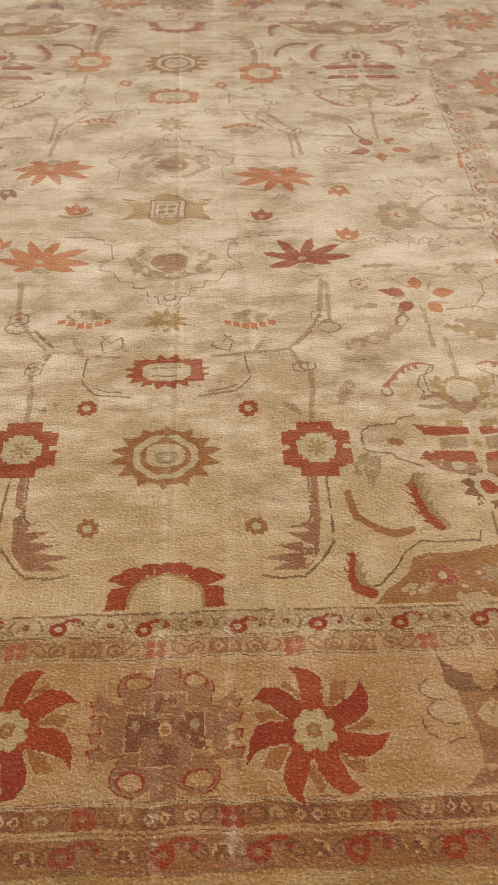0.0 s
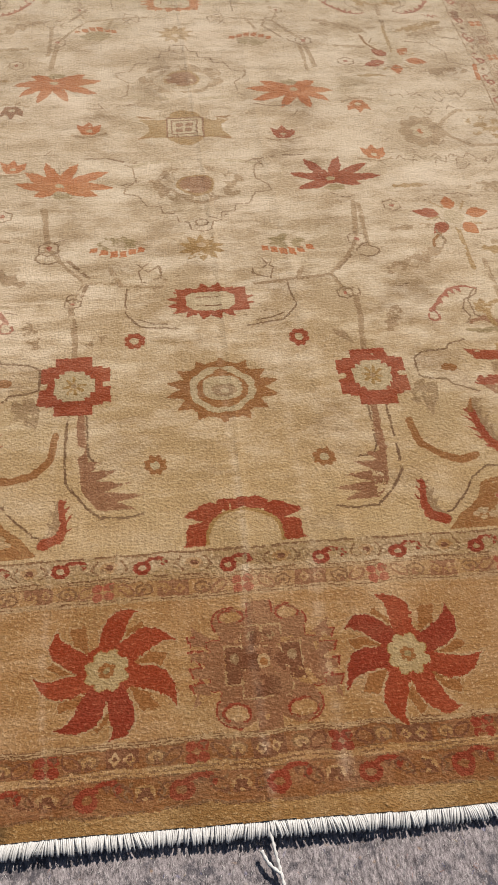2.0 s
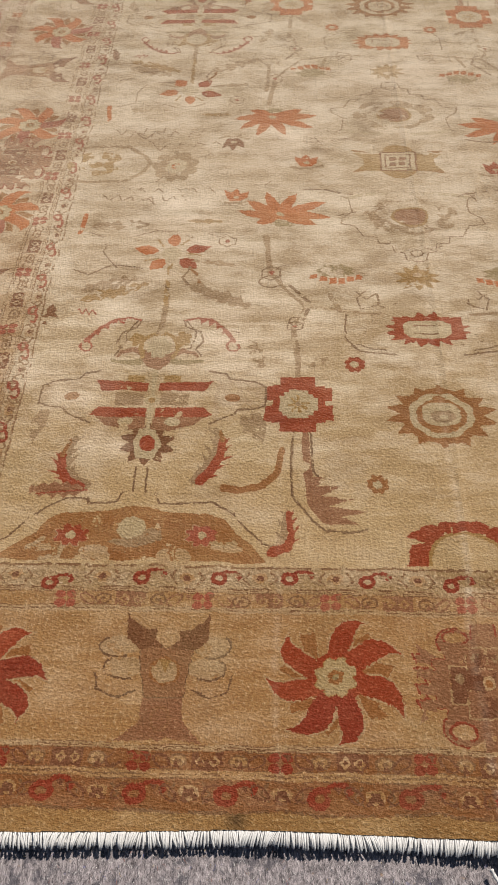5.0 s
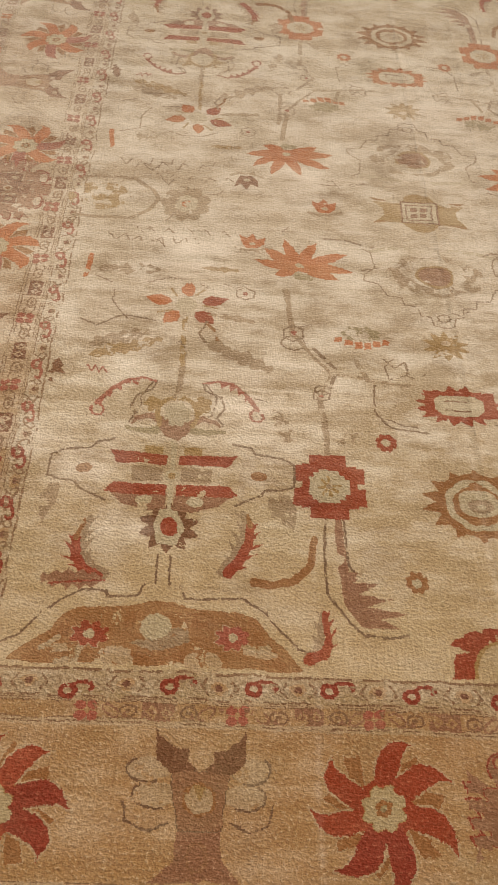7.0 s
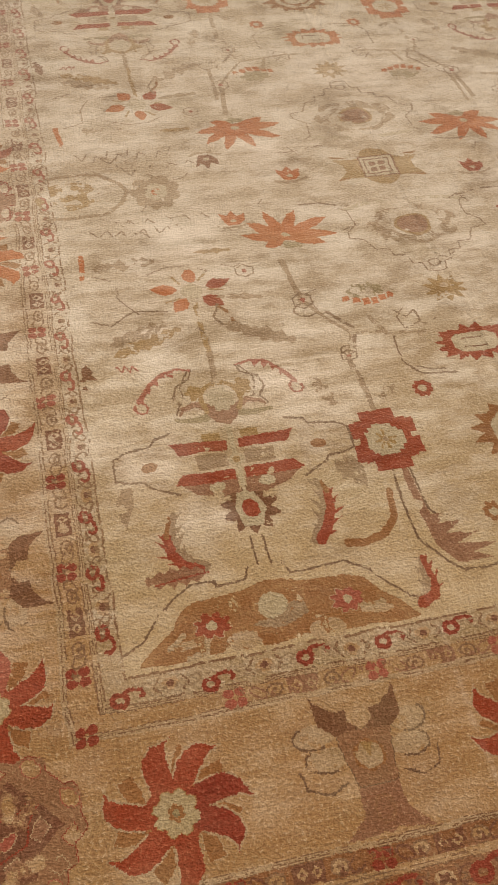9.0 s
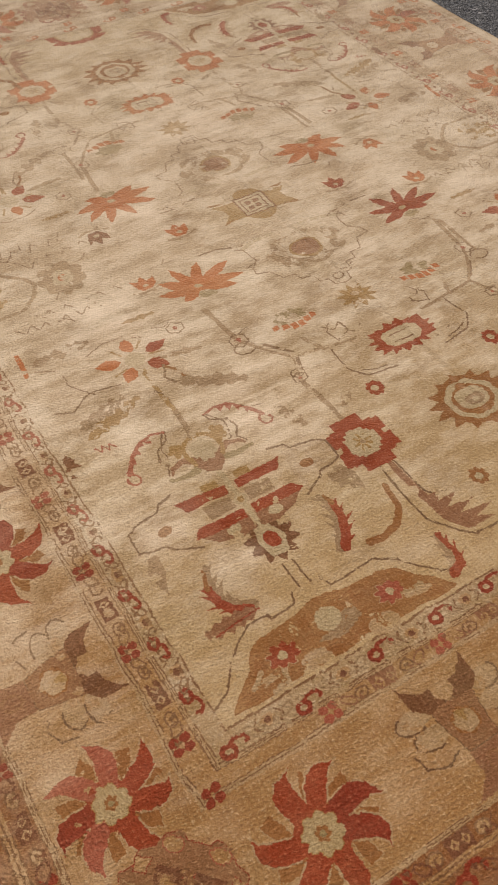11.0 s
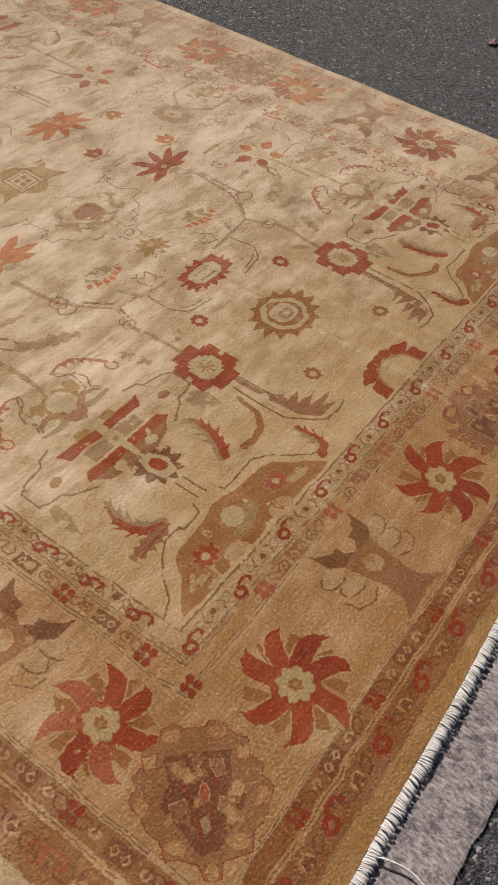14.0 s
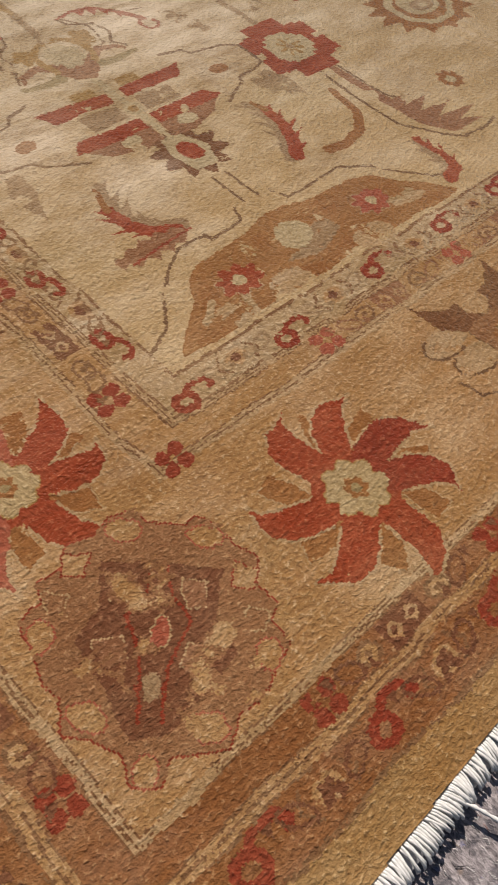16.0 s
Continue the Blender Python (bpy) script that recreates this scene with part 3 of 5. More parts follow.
def lotus(x, y, mx=1, my=1, colour="coral", s=1.0, tips=((-.118, .018), (-.098, .070), (-.038, .108), (.046, .104), (.130, .064), (.140, -.004), (.098, -.042), (-.070, -.036))):
    p = Place(x, y, mx, my, 0, s)
    k = make_part("lotus_motif", colour, None, "spread lotus with pointed coral petals")
    p.paint(k, oval(.0, -.004, .020, .014), 2.0)
    p.paint(make_part("seed_head", "olive", k), oval(.005, -.034, .030, .014, 5, .2), 1.0)
    for tip in tips:
        q = make_part("petal", colour, k)
        L = math.hypot(*tip)
        nx, ny = -tip[1] / L, tip[0] / L
        w = .021 if colour == "coral" else .019
        p.paint(q, poly((nx * .008, ny * .008), (tip[0] * .45 + nx * w, tip[1] * .45 + ny * w), (tip[0] * .8 + nx * w * .7, tip[1] * .8 + ny * w * .7), tip,
                        (tip[0] * .7 - nx * w * .6, tip[1] * .7 - ny * w * .6), (tip[0] * .4 - nx * w * .7, tip[1] * .4 - ny * w * .7), (-nx * .008, -ny * .008)), 2.3)
    p.paint(make_part("lotus_eye", "cream", k), oval(.0, .004, .013, .009, 5, .2), 1.6)


def five_leaf(x, y, mx=1, my=1, colour="coral"):
    p = Place(x, y, mx, my)
    k = make_part("five_leaf_motif", "ivory", None, "ring of five separate red leaves round a pale heart")
    p.paint(k, oval(0, 0, .028))
    for i, (tx, ty) in enumerate(((.004, .085), (.105, .030), (.068, -.062), (-.052, -.068), (-.100, .022))):
        L = math.hypot(tx, ty)
        ux, uy = tx / L, ty / L
        q = poly(*[(ux * L * a - uy * b, uy * L * a + ux * b) for a, b in ((.36, .0), (.48, .016), (.66, .021), (.84, .012), (1.0, .0), (.86, -.010), (.66, -.019), (.46, -.014))])
        p.paint(make_part("leaf", "red" if i in (1, 2) else colour, k), q, 2.4)
        p.paint(make_part("bract", "ochre", k), stroke(.006, (ux * .03 - uy * .03, uy * .03 + ux * .03), (ux * .06 - uy * .045, uy * .06 + ux * .045)), 0.9)
    p.paint(make_part("stem", "ochre", k), stroke(.012, (0, -.055), (.0, -.20)), 0.9)
    p.paint(make_part("stem", "rust", k), stroke(.008, (.05, -.06), (.075, -.09), (.085, -.15)), 1.1)


def grey_rosette(x, y):
    p = Place(x, y)
    k = make_part("rosette_motif", "taupe", None, "faded taupe scalloped rosette")
    p.paint(k, oval(0, 0, .07, .078, 9, .2), 1.4)
    p.paint(make_part("centre", "ivory", k), oval(0, 0, .033, .036, 6, .25), 2.0)
    p.paint(make_part("eye", "coral", k), oval(0, 0, .013), 1.0)
    v = make_part("outline", "vine", k)
    for i in range(5):
        p.paint(v, stroke(.004, (-.10 + .05 * i, .105), (-.09 + .05 * i, .125), (-.075 + .05 * i, .11)), 0.7)
        p.paint(v, stroke(.004, (-.10 + .05 * i, -.125), (-.09 + .05 * i, -.11), (-.075 + .05 * i, -.13)), 0.7)


def winged_palmette(x, y, mx=1, my=1):
    """Tall palmette with two pairs of barred red wings and a hexagon below."""
    p = Place(x, y, mx, my)
    k = make_part("winged_motif", "brown", None, "palmette with barred red wings over a hexagon")
    p.paint(k, oval(.002, -.125, .062, .062, 10, -.35), 1.8)
    p.paint(make_part("hexagon", "ivory", k), poly((-.03, -.125), (-.018, -.165), (.02, -.165), (.034, -.125), (.02, -.085), (-.018, -.085)))
    p.paint(make_part("eye", "red", k), oval(.002, -.125, .018, .022))
    for sx in (-1, 1):
        for name, colour, q in (("wing", "mauve", poly((sx * .008, -.045), (sx * .128, -.045), (sx * .10, -.072), (sx * .05, -.088), (sx * .01, -.085))),
                                ("wing_spot", "ivory", oval(sx * .055, -.062, .017, .012)),
                                ("wing_bar", "red", poly((sx * .012, -.05), (sx * .012, -.024), (sx * .12, -.018), (sx * .142, -.042), (sx * .12, -.048))),
                                ("wing_panel", "taupe", box(min(sx * .02, sx * .085), -.015, max(sx * .02, sx * .085), .022)),
                                ("wing_bar", "red", poly((sx * .012, .028), (sx * .012, .052), (sx * .14, .062), (sx * .118, .030))),
                                ("upper_panel", "ochre", box(min(sx * .02, sx * .06), .055, max(sx * .02, sx * .06), .075))):
            p.paint(make_part(name, colour, k), q, 1.5)
        p.paint(make_part("arm_leaf", "olive", k), stroke(.020, (sx * .038, .122), (sx * .07, .118), (sx * .108, .124), w2=.010), 1.5)
        p.paint(make_part("crown_line", "vine", k), stroke(.0045, (sx * .052, .262), (sx * .060, .240), (sx * .094, .222), (sx * .104, .190), (sx * .092, .165), (sx * .104, .140)), 1.3)
        p.paint(make_part("crown_leaf", "ochre", k), oval(sx * .056, .196, .022, .026, 5, .3), 0.8)
        h = make_part("hook", "rose", k)
        p.paint(h, stroke(.005, (sx * .055, .262), (sx * .085, .272), (sx * .12, .262), (sx * .155, .230), (sx * .18, .19), w2=.012), 2.0)
        for ti in range(5):
            hx, hy = .10 + .019 * ti, .268 - .002 * ti - .0035 * ti * ti
            p.paint(make_part("tooth", "rose", k), poly((sx * (hx - .008), hy + .002), (sx * (hx - .006), hy - .022), (sx * (hx + .010), hy - .006)), 2.0)
        p.paint(make_part("hook_curl", "rose", k), stroke(.0055, *arc(sx * .178, .172, .014, .015, 90 - sx * 60, 90 - sx * 330)), 2.0)
        v = make_part("tendril", "vine", k)
        p.paint(v, stroke(.004, (sx * .06, .26), (sx * .085, .22), (sx * .08, .17), (sx * .05, .155)), 1.0)
        p.paint(make_part("side_leaf", "mauve", k), stroke(.026, (sx * .008, .118), (sx * .035, .145), (sx * .06, .160), (sx * .088, .150), w2=.010), 1.6)
        p.paint(make_part("leaf_tip", "mauve", k), stroke(.012, (sx * .088, .152), (sx * .096, .138), w2=.006), 1.6)
        if sx < 0:
            m = [(sx * .128, -.243), (sx * .158, -.230), (sx * .174, -.200), (sx * .178, -.160), (sx * .168, -.114)]
        else:
            m = [(sx * .128, -.226), (sx * .150, -.195), (sx * .165, -.155), (sx * .168, -.115), (sx * .160, -.088)]
        p.paint(make_part("feather_edge", "taupe", k), saw([(x - .010 if sx > 0 else x + .010, y + .004) for x, y in m], .026, .028, 5, 1 if sx > 0 else -1, .6), 2.0)
        p.paint(make_part("feather", "red", k), saw(m[:4], .022, .028, 5, -1 if sx > 0 else 1, .8, w2=.018), 2.2)
        p.paint(make_part("feather_tip", "rust", k), stroke(.012, *m[3:], w2=.006), 2.0)
        p.paint(make_part("side_panel", "band", k), poly((sx * .15, .065), (sx * .24, .05), (sx * .258, .035), (sx * .255, -.012), (sx * .20, -.032), (sx * .145, -.058), (sx * .14, .02)), 0.8)
        p.paint(make_part("panel_outline", "vine", k), stroke(.005, (sx * .13, .092), (sx * .165, .082), (sx * .175, .066), (sx * .235, .058), (sx * .258, .042), (sx * .258, -.012), (sx * .235, -.022), (sx * .20, -.024), (sx * .19, -.040), (sx * .135, -.066)), 1.7)
        p.paint(make_part("grey_leaf", "taupe", k), poly((sx * .225, -.032), (sx * .248, -.034), (sx * .268, -.07), (sx * .262, -.105), (sx * .255, -.13), (sx * .245, -.105), (sx * .232, -.08)), 1.3)
        p.paint(make_part("bud", "rust", k), oval(sx * .185, .010, .018, .012), 1.2)
    p.paint(make_part("spine", "ivory", k), stroke(.011, (0, -.09), (0, .11)))
    p.paint(make_part("spine_ring", "ivory", k), oval(0, .0, .018, .017))
    p.paint(make_part("spine_eye", "ochre", k), oval(0, .0, .009))
    p.paint(make_part("throat", "mauve", k), poly((-.034, .15), (.036, .15), (.03, .115), (.008, .092), (-.018, .108)), 1.8)
    p.paint(make_part("bloom", "ivory", k), oval(0, .168, .032, .036, 8, .2))
    p.paint(make_part("bloom_rim", "ochre", k), stroke(.012, *arc(0, .168, .046, .048, -40, 220, 9)), 1.3)
    p.paint(make_part("stem", "taupe", k), stroke(.014, (0, .22), (.005, .36)), 0.9)
    p.paint(make_part("twin_stem", "vine", k), stroke(.004, (-.014, -.19), (-.016, -.255)), 1.4)
    p.paint(make_part("twin_stem", "vine", k), stroke(.004, (.010, -.19), (.012, -.255)), 1.4)


def cartouche(x, y, mx=1, my=1):
    """Cloud-shaped orange-brown cartouche on the inner border."""
    p = Place(x, y, mx, my)
    k = make_part("cartouche_motif", "orange", None, "cloud-shaped orange-brown cartouche with two red rosettes")
    p.paint(k, poly((-.27, .0), (-.245, .03), (-.20, .065), (-.175, .10), (-.15, .112), (-.05, .118), (-.02, .128), (.03, .128), (.06, .118), (.15, .112), (.185, .10), (.205, .065), (.25, .03), (.275, 0)), 1.9, "rust", 1.0)
    for q in (poly((-.25, .004), (-.20, .05), (-.17, .085), (-.15, .06), (-.19, .01)), poly((.25, .004), (.21, .05), (.175, .085), (.16, .06), (.20, .01)), oval(-.07, .09, .035, .018), oval(.07, .095, .03, .016)):
        p.paint(make_part("dark_patch", "rust", k), q, -0.1)
    for sx in (-1, 1):
        p.paint(make_part("notch", "field", k), poly((sx * .03, -.002), (sx * .055, .016), (sx * .10, .020), (sx * .12, -.002)), 1.2)
    for q in (oval(-.075, .018, .035, .018), oval(.085, .008, .035, .022), oval(-.17, .028, .032, .009), oval(.19, .03, .034, .009)):
        p.paint(make_part("cloud", "line", k), q, 0.9)
    for q in (stroke(.012, (.15, .045), (.18, .035), (.205, .04)), stroke(.012, (-.14, .03), (-.15, .005), (-.18, .0)), stroke(.010, (-.21, .03), (-.18, .05))):
        p.paint(make_part("branch", "band", k), q, 1.2)
    p.paint(make_part("grey_wing", "taupe", k), poly((-.055, .045), (-.02, .055), (.05, .085), (.06, .05), (.03, .035), (.0, .03)), 1.2)
    p.paint(make_part("heart", "ivory", k), oval(-.005, .078, .030, .024), 1.6)
    p.paint(make_part("heart_base", "rust", k), poly((-.05, .03), (.0, .012), (.055, .03), (.05, .005), (-.04, .0)), 0.9)
    for sx in (-1, 1):
        p.paint(make_part("small_rosette", "red" if sx < 0 else "rose", k), oval(sx * .13 + .005, .058, .036, .029, 8, .28), 2.2, "line", .6)
        p.paint(make_part("small_eye", "ivory", k), oval(sx * .13 + .005, .058, .010), 2.0)
    v = make_part("outline", "vine", k)
    p.paint(v, stroke(.0045, (-.30, .03), (-.26, .05), (-.23, .085), (-.185, .125), (-.15, .145), (-.10, .145), (-.10, .135), (-.045, .138), (-.035, .165)), 1.3)
    p.paint(v, stroke(.0045, (.035, .165), (.045, .138), (.11, .142), (.16, .14), (.20, .115), (.225, .08), (.26, .045), (.30, .03)), 1.3)


def small_leaf(x, y, mx=1, my=1, colour="red"):
    p = Place(x, y, mx, my)
    k = make_part("leaf_motif", colour, None, "small serrated red leaf")
    p.paint(make_part("leaf_edge", "taupe", k), saw([(-.030, -.044), (-.008, -.022), (-.006, .008), (.0, .046)], .020, .018, 4, 1, .6), 1.6)
    p.paint(k, saw([(-.026, -.046), (.002, -.034), (.008, -.005), (.004, .046)], .024, .020, 5, -1, .8, w2=.010), 2.4)


def crescent(x, y, mx=1, my=1):
    p = Place(x, y, mx, my)
    k = make_part("crescent_motif", "rust", None, "curved orange-brown leaf")
    p.paint(k, stroke(.015, (.058, .058), (.048, .0), (.01, -.038), (-.03, -.05), (-.062, -.045), w2=.020), 2.0)


def dot_bloom(x, y, colour="rust"):
    p = Place(x, y)
    k = make_part("dot_motif", colour, None, "small round eight-lobed bloom")
    p.paint(k, oval(0, 0, .024, .026, 8, .2), 2.2)
    p.paint(make_part("eye", "ivory", k), oval(0, 0, .010), 2.2)


def shield(x, y, my=1):
    p = Place(x, y, 1, my)
    k = make_part("shield_motif", "taupe", None, "faded taupe shield palmette with reddish-brown heart")
    p.paint(k, oval(0, .0, .132, .082, 7, .16, .4), 0.3)
    p.paint(make_part("shield_field", "field", k), oval(0, .012, .086, .058, 5, .15), 1.0)
    p.paint(make_part("heart_rim", "ochre", k), oval(0, .0, .056, .046, 3, .12, .5), 1.5)
    p.paint(make_part("heart", "mauve", k), oval(0, .002, .048, .038, 3, .12, .5), 1.6)
    for sx in (-1, 1):
        p.paint(make_part("pale_arm", "ivory", k), stroke(.014, (sx * .05, .105), (sx * .12, .098), (sx * .165, .085)), 0.8)
        for q in (stroke(.004, (sx * .185, .095), (sx * .165, .08), (sx * .16, .02), (sx * .19, -.008), (sx * .195, -.035), (sx * .155, -.042)),
                  stroke(.004, (sx * .155, -.042), (sx * .135, -.085), (sx * .10, -.088), (sx * .095, -.115), (sx * .06, -.118)),
                  stroke(.004, (sx * .06, -.118), (sx * .055, -.150), (sx * .03, -.155), (sx * .025, -.185), (0, -.19))):
            p.paint(make_part("outline", "vine", k), q, 1.3)
    p.paint(make_part("knot", "vine", k), stroke(.004, *arc(0, -.155, .016, .014, 0, 360)), 1.2)
    p.paint(make_part("gold_bloom", "ochre", k), oval(-.004, -.255, .062, .052, 10, -.45), 1.4)
    p.paint(make_part("bloom_eye", "line", k), oval(-.004, -.245, .012, .010), 1.4)


def ring_flower(x, y, r=.02, colour="vine"):
    p = Place(x, y)
    k = make_part("ring_motif", colour, None, "thin outlined ring flower")
    p.paint(k, stroke(.004, *[(q[0] * (1 + .18 * (i % 2)), q[1] * (1 + .18 * (i % 2))) for i, q in enumerate(arc(0, 0, r, r * .9, 0, 360, 12))]), 1.4)
    p.paint(make_part("eye", "rose", k), oval(0, 0, r * .3), 1.2)


def serrated(x0, y0, x1, y1, w, colour="taupe", teeth=5, wear=1.0, both=True):
    """A tapering leaf with saw teeth from its foot to its tip."""
    L = math.hypot(x1 - x0, y1 - y0)
    ux, uy = (x1 - x0) / L, (y1 - y0) / L
    up, down = [(0, 0)], []
    for i in range(teeth):
        t = (i + .35) / teeth
        half = w / 2 * math.sin(math.pi * (0.15 + 0.85 * t)) ** .6
        up += [(L * t, half * .55), (L * (t + .45 / teeth), half * 1.15)]
        if both:
            down += [(L * t, -half * .55), (L * (t + .45 / teeth), -half * 1.0)]
        else:
            down += [(L * t, -half * .5)]
    pts = up + [(L, 0)] + down[::-1]
    k = make_part("leaf_motif", colour, None, "faded saw-toothed leaf")
    Place(0, 0).paint(k, poly(*[(x0 + a * ux - b * uy, y0 + a * uy + b * ux) for a, b in pts]), wear)


def fringe_bloom(x, y, mx=1, my=1):
    p = Place(x, y, mx, my)
    k = make_part("half_bloom_motif", "coral", None, "half bloom with a row of red tufts")
    for i in range(6):
        p.paint(k, poly((-.068 + .023 * i, -.030 + .010 * abs(i - 2.5)), (-.049 + .023 * i, -.027 + .010 * abs(i - 2.5)), (-.047 + .023 * i, -.002 + .007 * abs(i - 2.5)), (-.064 + .023 * i, -.004 + .007 * abs(i - 2.5))), 2.2)
    p.paint(make_part("cup", "olive", k), oval(0, .030, .050, .030, 7, .25), 1.0)


def square_bloom(x, y):
    p = Place(x, y)
    k = make_part("square_motif", "ochre", None, "golden cross bloom with a four-part square at the rug's centre")
    p.paint(k, oval(0, 0, .062, .085), 1.6)
    for sx in (-1, 1):
        p.paint(k, poly((sx * .04, .04), (sx * .13, .035), (sx * .105, .01), (sx * .105, -.02), (sx * .13, -.045), (sx * .04, -.05)), 1.6)
        for sy in (-1, 1):
            p.paint(make_part("claw", "orange", k), poly((sx * .08, sy * .045), (sx * .14, sy * .055), (sx * .12, sy * .04)), 2.0)
    p.paint(make_part("frame", "brown", k), box(-.055, -.048, .055, .048))
    p.paint(make_part("panel", "ivory", k), box(-.050, -.043, .050, .043))
    p.paint(make_part("frame", "brown", k), box(-.040, -.034, .040, .034))
    p.paint(make_part("panel", "ivory", k), box(-.036, -.030, .036, .030))
    q = make_part("quarter", "brown", k)
    for sx in (-1, 1):
        for sy in (-1, 1):
            p.paint(q, oval(sx * .015, sy * .013, .013, .011, 4, .2), 2.0)


def yellow_palmette(x, y, mx=1):
    p = Place(x, y, mx, 1)
    k = make_part("half_palmette_motif", "taupe", None, "faded olive half palmette at the field's side")
    p.paint(k, stroke(.012, (-.11, .085), (.04, .085), (.09, .04), (.11, .0), (.09, -.045), (.04, -.09), (-.11, -.09)), 1.0)
    p.paint(make_part("heart", "ochre", k), oval(-.05, 0, .09, .06), -0.3)
    v = make_part("outline", "vine", k)
    for i in range(7):
        w = radians(-80 + 27 * i)
        cx, cy = -.02 + .17 * math.cos(w), .17 * math.sin(w)
        p.paint(v, stroke(.004, (cx - .02, cy + .015), (cx, cy - .012), (cx + .018, cy + .012)), 0.8)


def vine(*pts, colour="vine", w=0.005, wear=0.6):
    k = make_part("vine_motif", colour, None, "thin worn brown vine")
    Place(0, 0).paint(k, stroke(w, *pts), wear)


def hook_s(x, y, turn=0.0, mx=1, colour="madder", s=0.92):
    p = Place(x, y, mx, 1, turn, s)
    k = make_part("scroll_motif", colour, None, "small red S-shaped scroll of the border")
    p.paint(k, stroke(.0095, *arc(-.014, -.004, .0125, .0105, 40, 400, 12)), 2.2)
    p.paint(k, stroke(.0075, (-.008, .006), (.002, .0125), (.014, .0135), (.025, .0115), (.030, .004), (.025, -.001)), 2.2)
    p.paint(make_part("eye", "guard" if s > 1.1 else "band", k), oval(-.014, -.004, .0075, .0058), 2.2)


def mini_rosette(x, y, colour="madder", s=1.0):
    p = Place(x, y, 1, 1, 0, s)
    k = make_part("mini_rosette_motif", colour, None, "tiny red four-part border rosette")
    for sx in (-1, 1):
        for sy in (-1, 1):
            p.paint(k, oval(sx * .009, sy * .008, .0085, .0075), 1.8)


def mini_diamond(x, y, turn=0.0):
    p = Place(x, y, 1, 1, turn)
    k = make_part("mini_diamond_motif", "umber", None, "tiny brown border diamond in a pale ring")
    p.paint(make_part("ring", "border", k), oval(0, 0, .017, .012), 1.5)
    p.paint(k, oval(0, 0, .008, .006), 1.6)
    v = make_part("zigzag", "dark_line", k)
    for sx in (-1, 1):
        p.paint(v, stroke(.004, (sx * .022, .014), (sx * .034, -.002), (sx * .022, -.014)), 1.7)


def mini_scroll(x, y, turn=0.0, colour="mauve"):
    """A dark block with a pale zigzag, flanked by two outlined ovals."""
    p = Place(x, y, 1, 1, turn)
    k = make_part("mini_block_motif", colour, None, "small brown block with pale zigzag in the border")
    p.paint(k, box(-.027, -.0155, .027, .0155), 1.0)
    for sx in (-1, 1):
        p.paint(make_part("block_diamond", "border", k), poly((sx * .002, 0), (sx * .012, .011), (sx * .022, 0), (sx * .012, -.011)), 0.8)
        p.paint(make_part("block_eye", colour, k), oval(sx * .012, 0, .004), 1.2)
    for sx in (-1, 1):
        p.paint(make_part("oval_rim", "dark_line", k), oval(sx * .053, 0, .017, .0125), 1.5)
        p.paint(make_part("oval", "border", k), oval(sx * .053, 0, .0125, .0085), 2.0)
        p.paint(make_part("oval_eye", "dark_line", k), oval(sx * .053, 0, .006, .0035), 1.3)


# main border
FLOWER_TIPS = {0: (90, 48, 1, -40, -100, -153, 156), 1: (63, 23, -30, -90, -130, -177, 138), 2: (108, 152, -158, -101, -53, -4, 44), 3: None}
for i, (x, y, m) in enumerate(((-.905, -.204, 1), (-.253, -.187, 1), (.274, -.202, -1), (.93, -.20, -1))):
    flower(x, y, m, tips=FLOWER_TIPS[i])
    flower(x, 2 * MID - y, -m, colour="coral")
for y, m in ((.028, -1), (.59, -1), (1.156, 1), (1.60, -1), (2.20, -1), (2.77, 1)):
    flower(-1.187 if y < .1 else (-1.175 if y < .8 else -1.15), y, m, R=.114, turn=90, colour="red" if y < .8 else "coral", tips=(37, -7, -62, -122, -163, 144, 91) if y < .1 else None,
           shades=("red", "red", "red", "rose", "madder", "rose", "rose") if y < .1 else None)
    flower(1.165, y, -m, turn=90, colour="red" if y < .8 else "coral")
for x, y in ((-.565, -.187), (.59, -.187)):
    lily(x, y)
    lily(x, 2 * MID - y, 180)
for y in (.30, .85, 1.95, 2.50):
    lily(-1.185, y - .012, -90)
    lily(1.15, y, 90)
palmette(.018, -.195)
corner_palmette(-1.175, -.19, -45)
corner_palmette(1.16, -.19, 45)
palmette(0, 2 * MID + .19, 180)
palmette(-1.165, MID, -90)
palmette(1.15, MID, 90)

# small borders: scrolls, rosettes and diamonds marching round
def band_figures(x, y, turn, colour, gap, reach, wear=1.2):
    """What fills a small border between two scrolls or rosettes."""
    p = Place(x, y, 1, 1, turn)
    wear = wear if y < .6 else .3
    k = make_part("figure_motif", colour, None, "brown angular figures filling the small border")
    for q in (-1, 1):
        a = q * gap
        ring = [(a + .017 * math.cos(w) * .80 - q * reach * .75 * math.sin(w) * .55, .017 * math.cos(w) * .55 * q + reach * .75 * math.sin(w) * .80) for w in (2 * math.pi * i / 12 for i in range(13))]
        p.paint(k, stroke(.0042, *ring), wear)
        p.paint(k, poly((a + q * .020, reach), (a + q * .033, reach), (a + q * .026, 0)), wear)
        p.paint(k, poly((a - q * .021, -reach), (a - q * .034, -reach), (a - q * .026, 0)), wear)


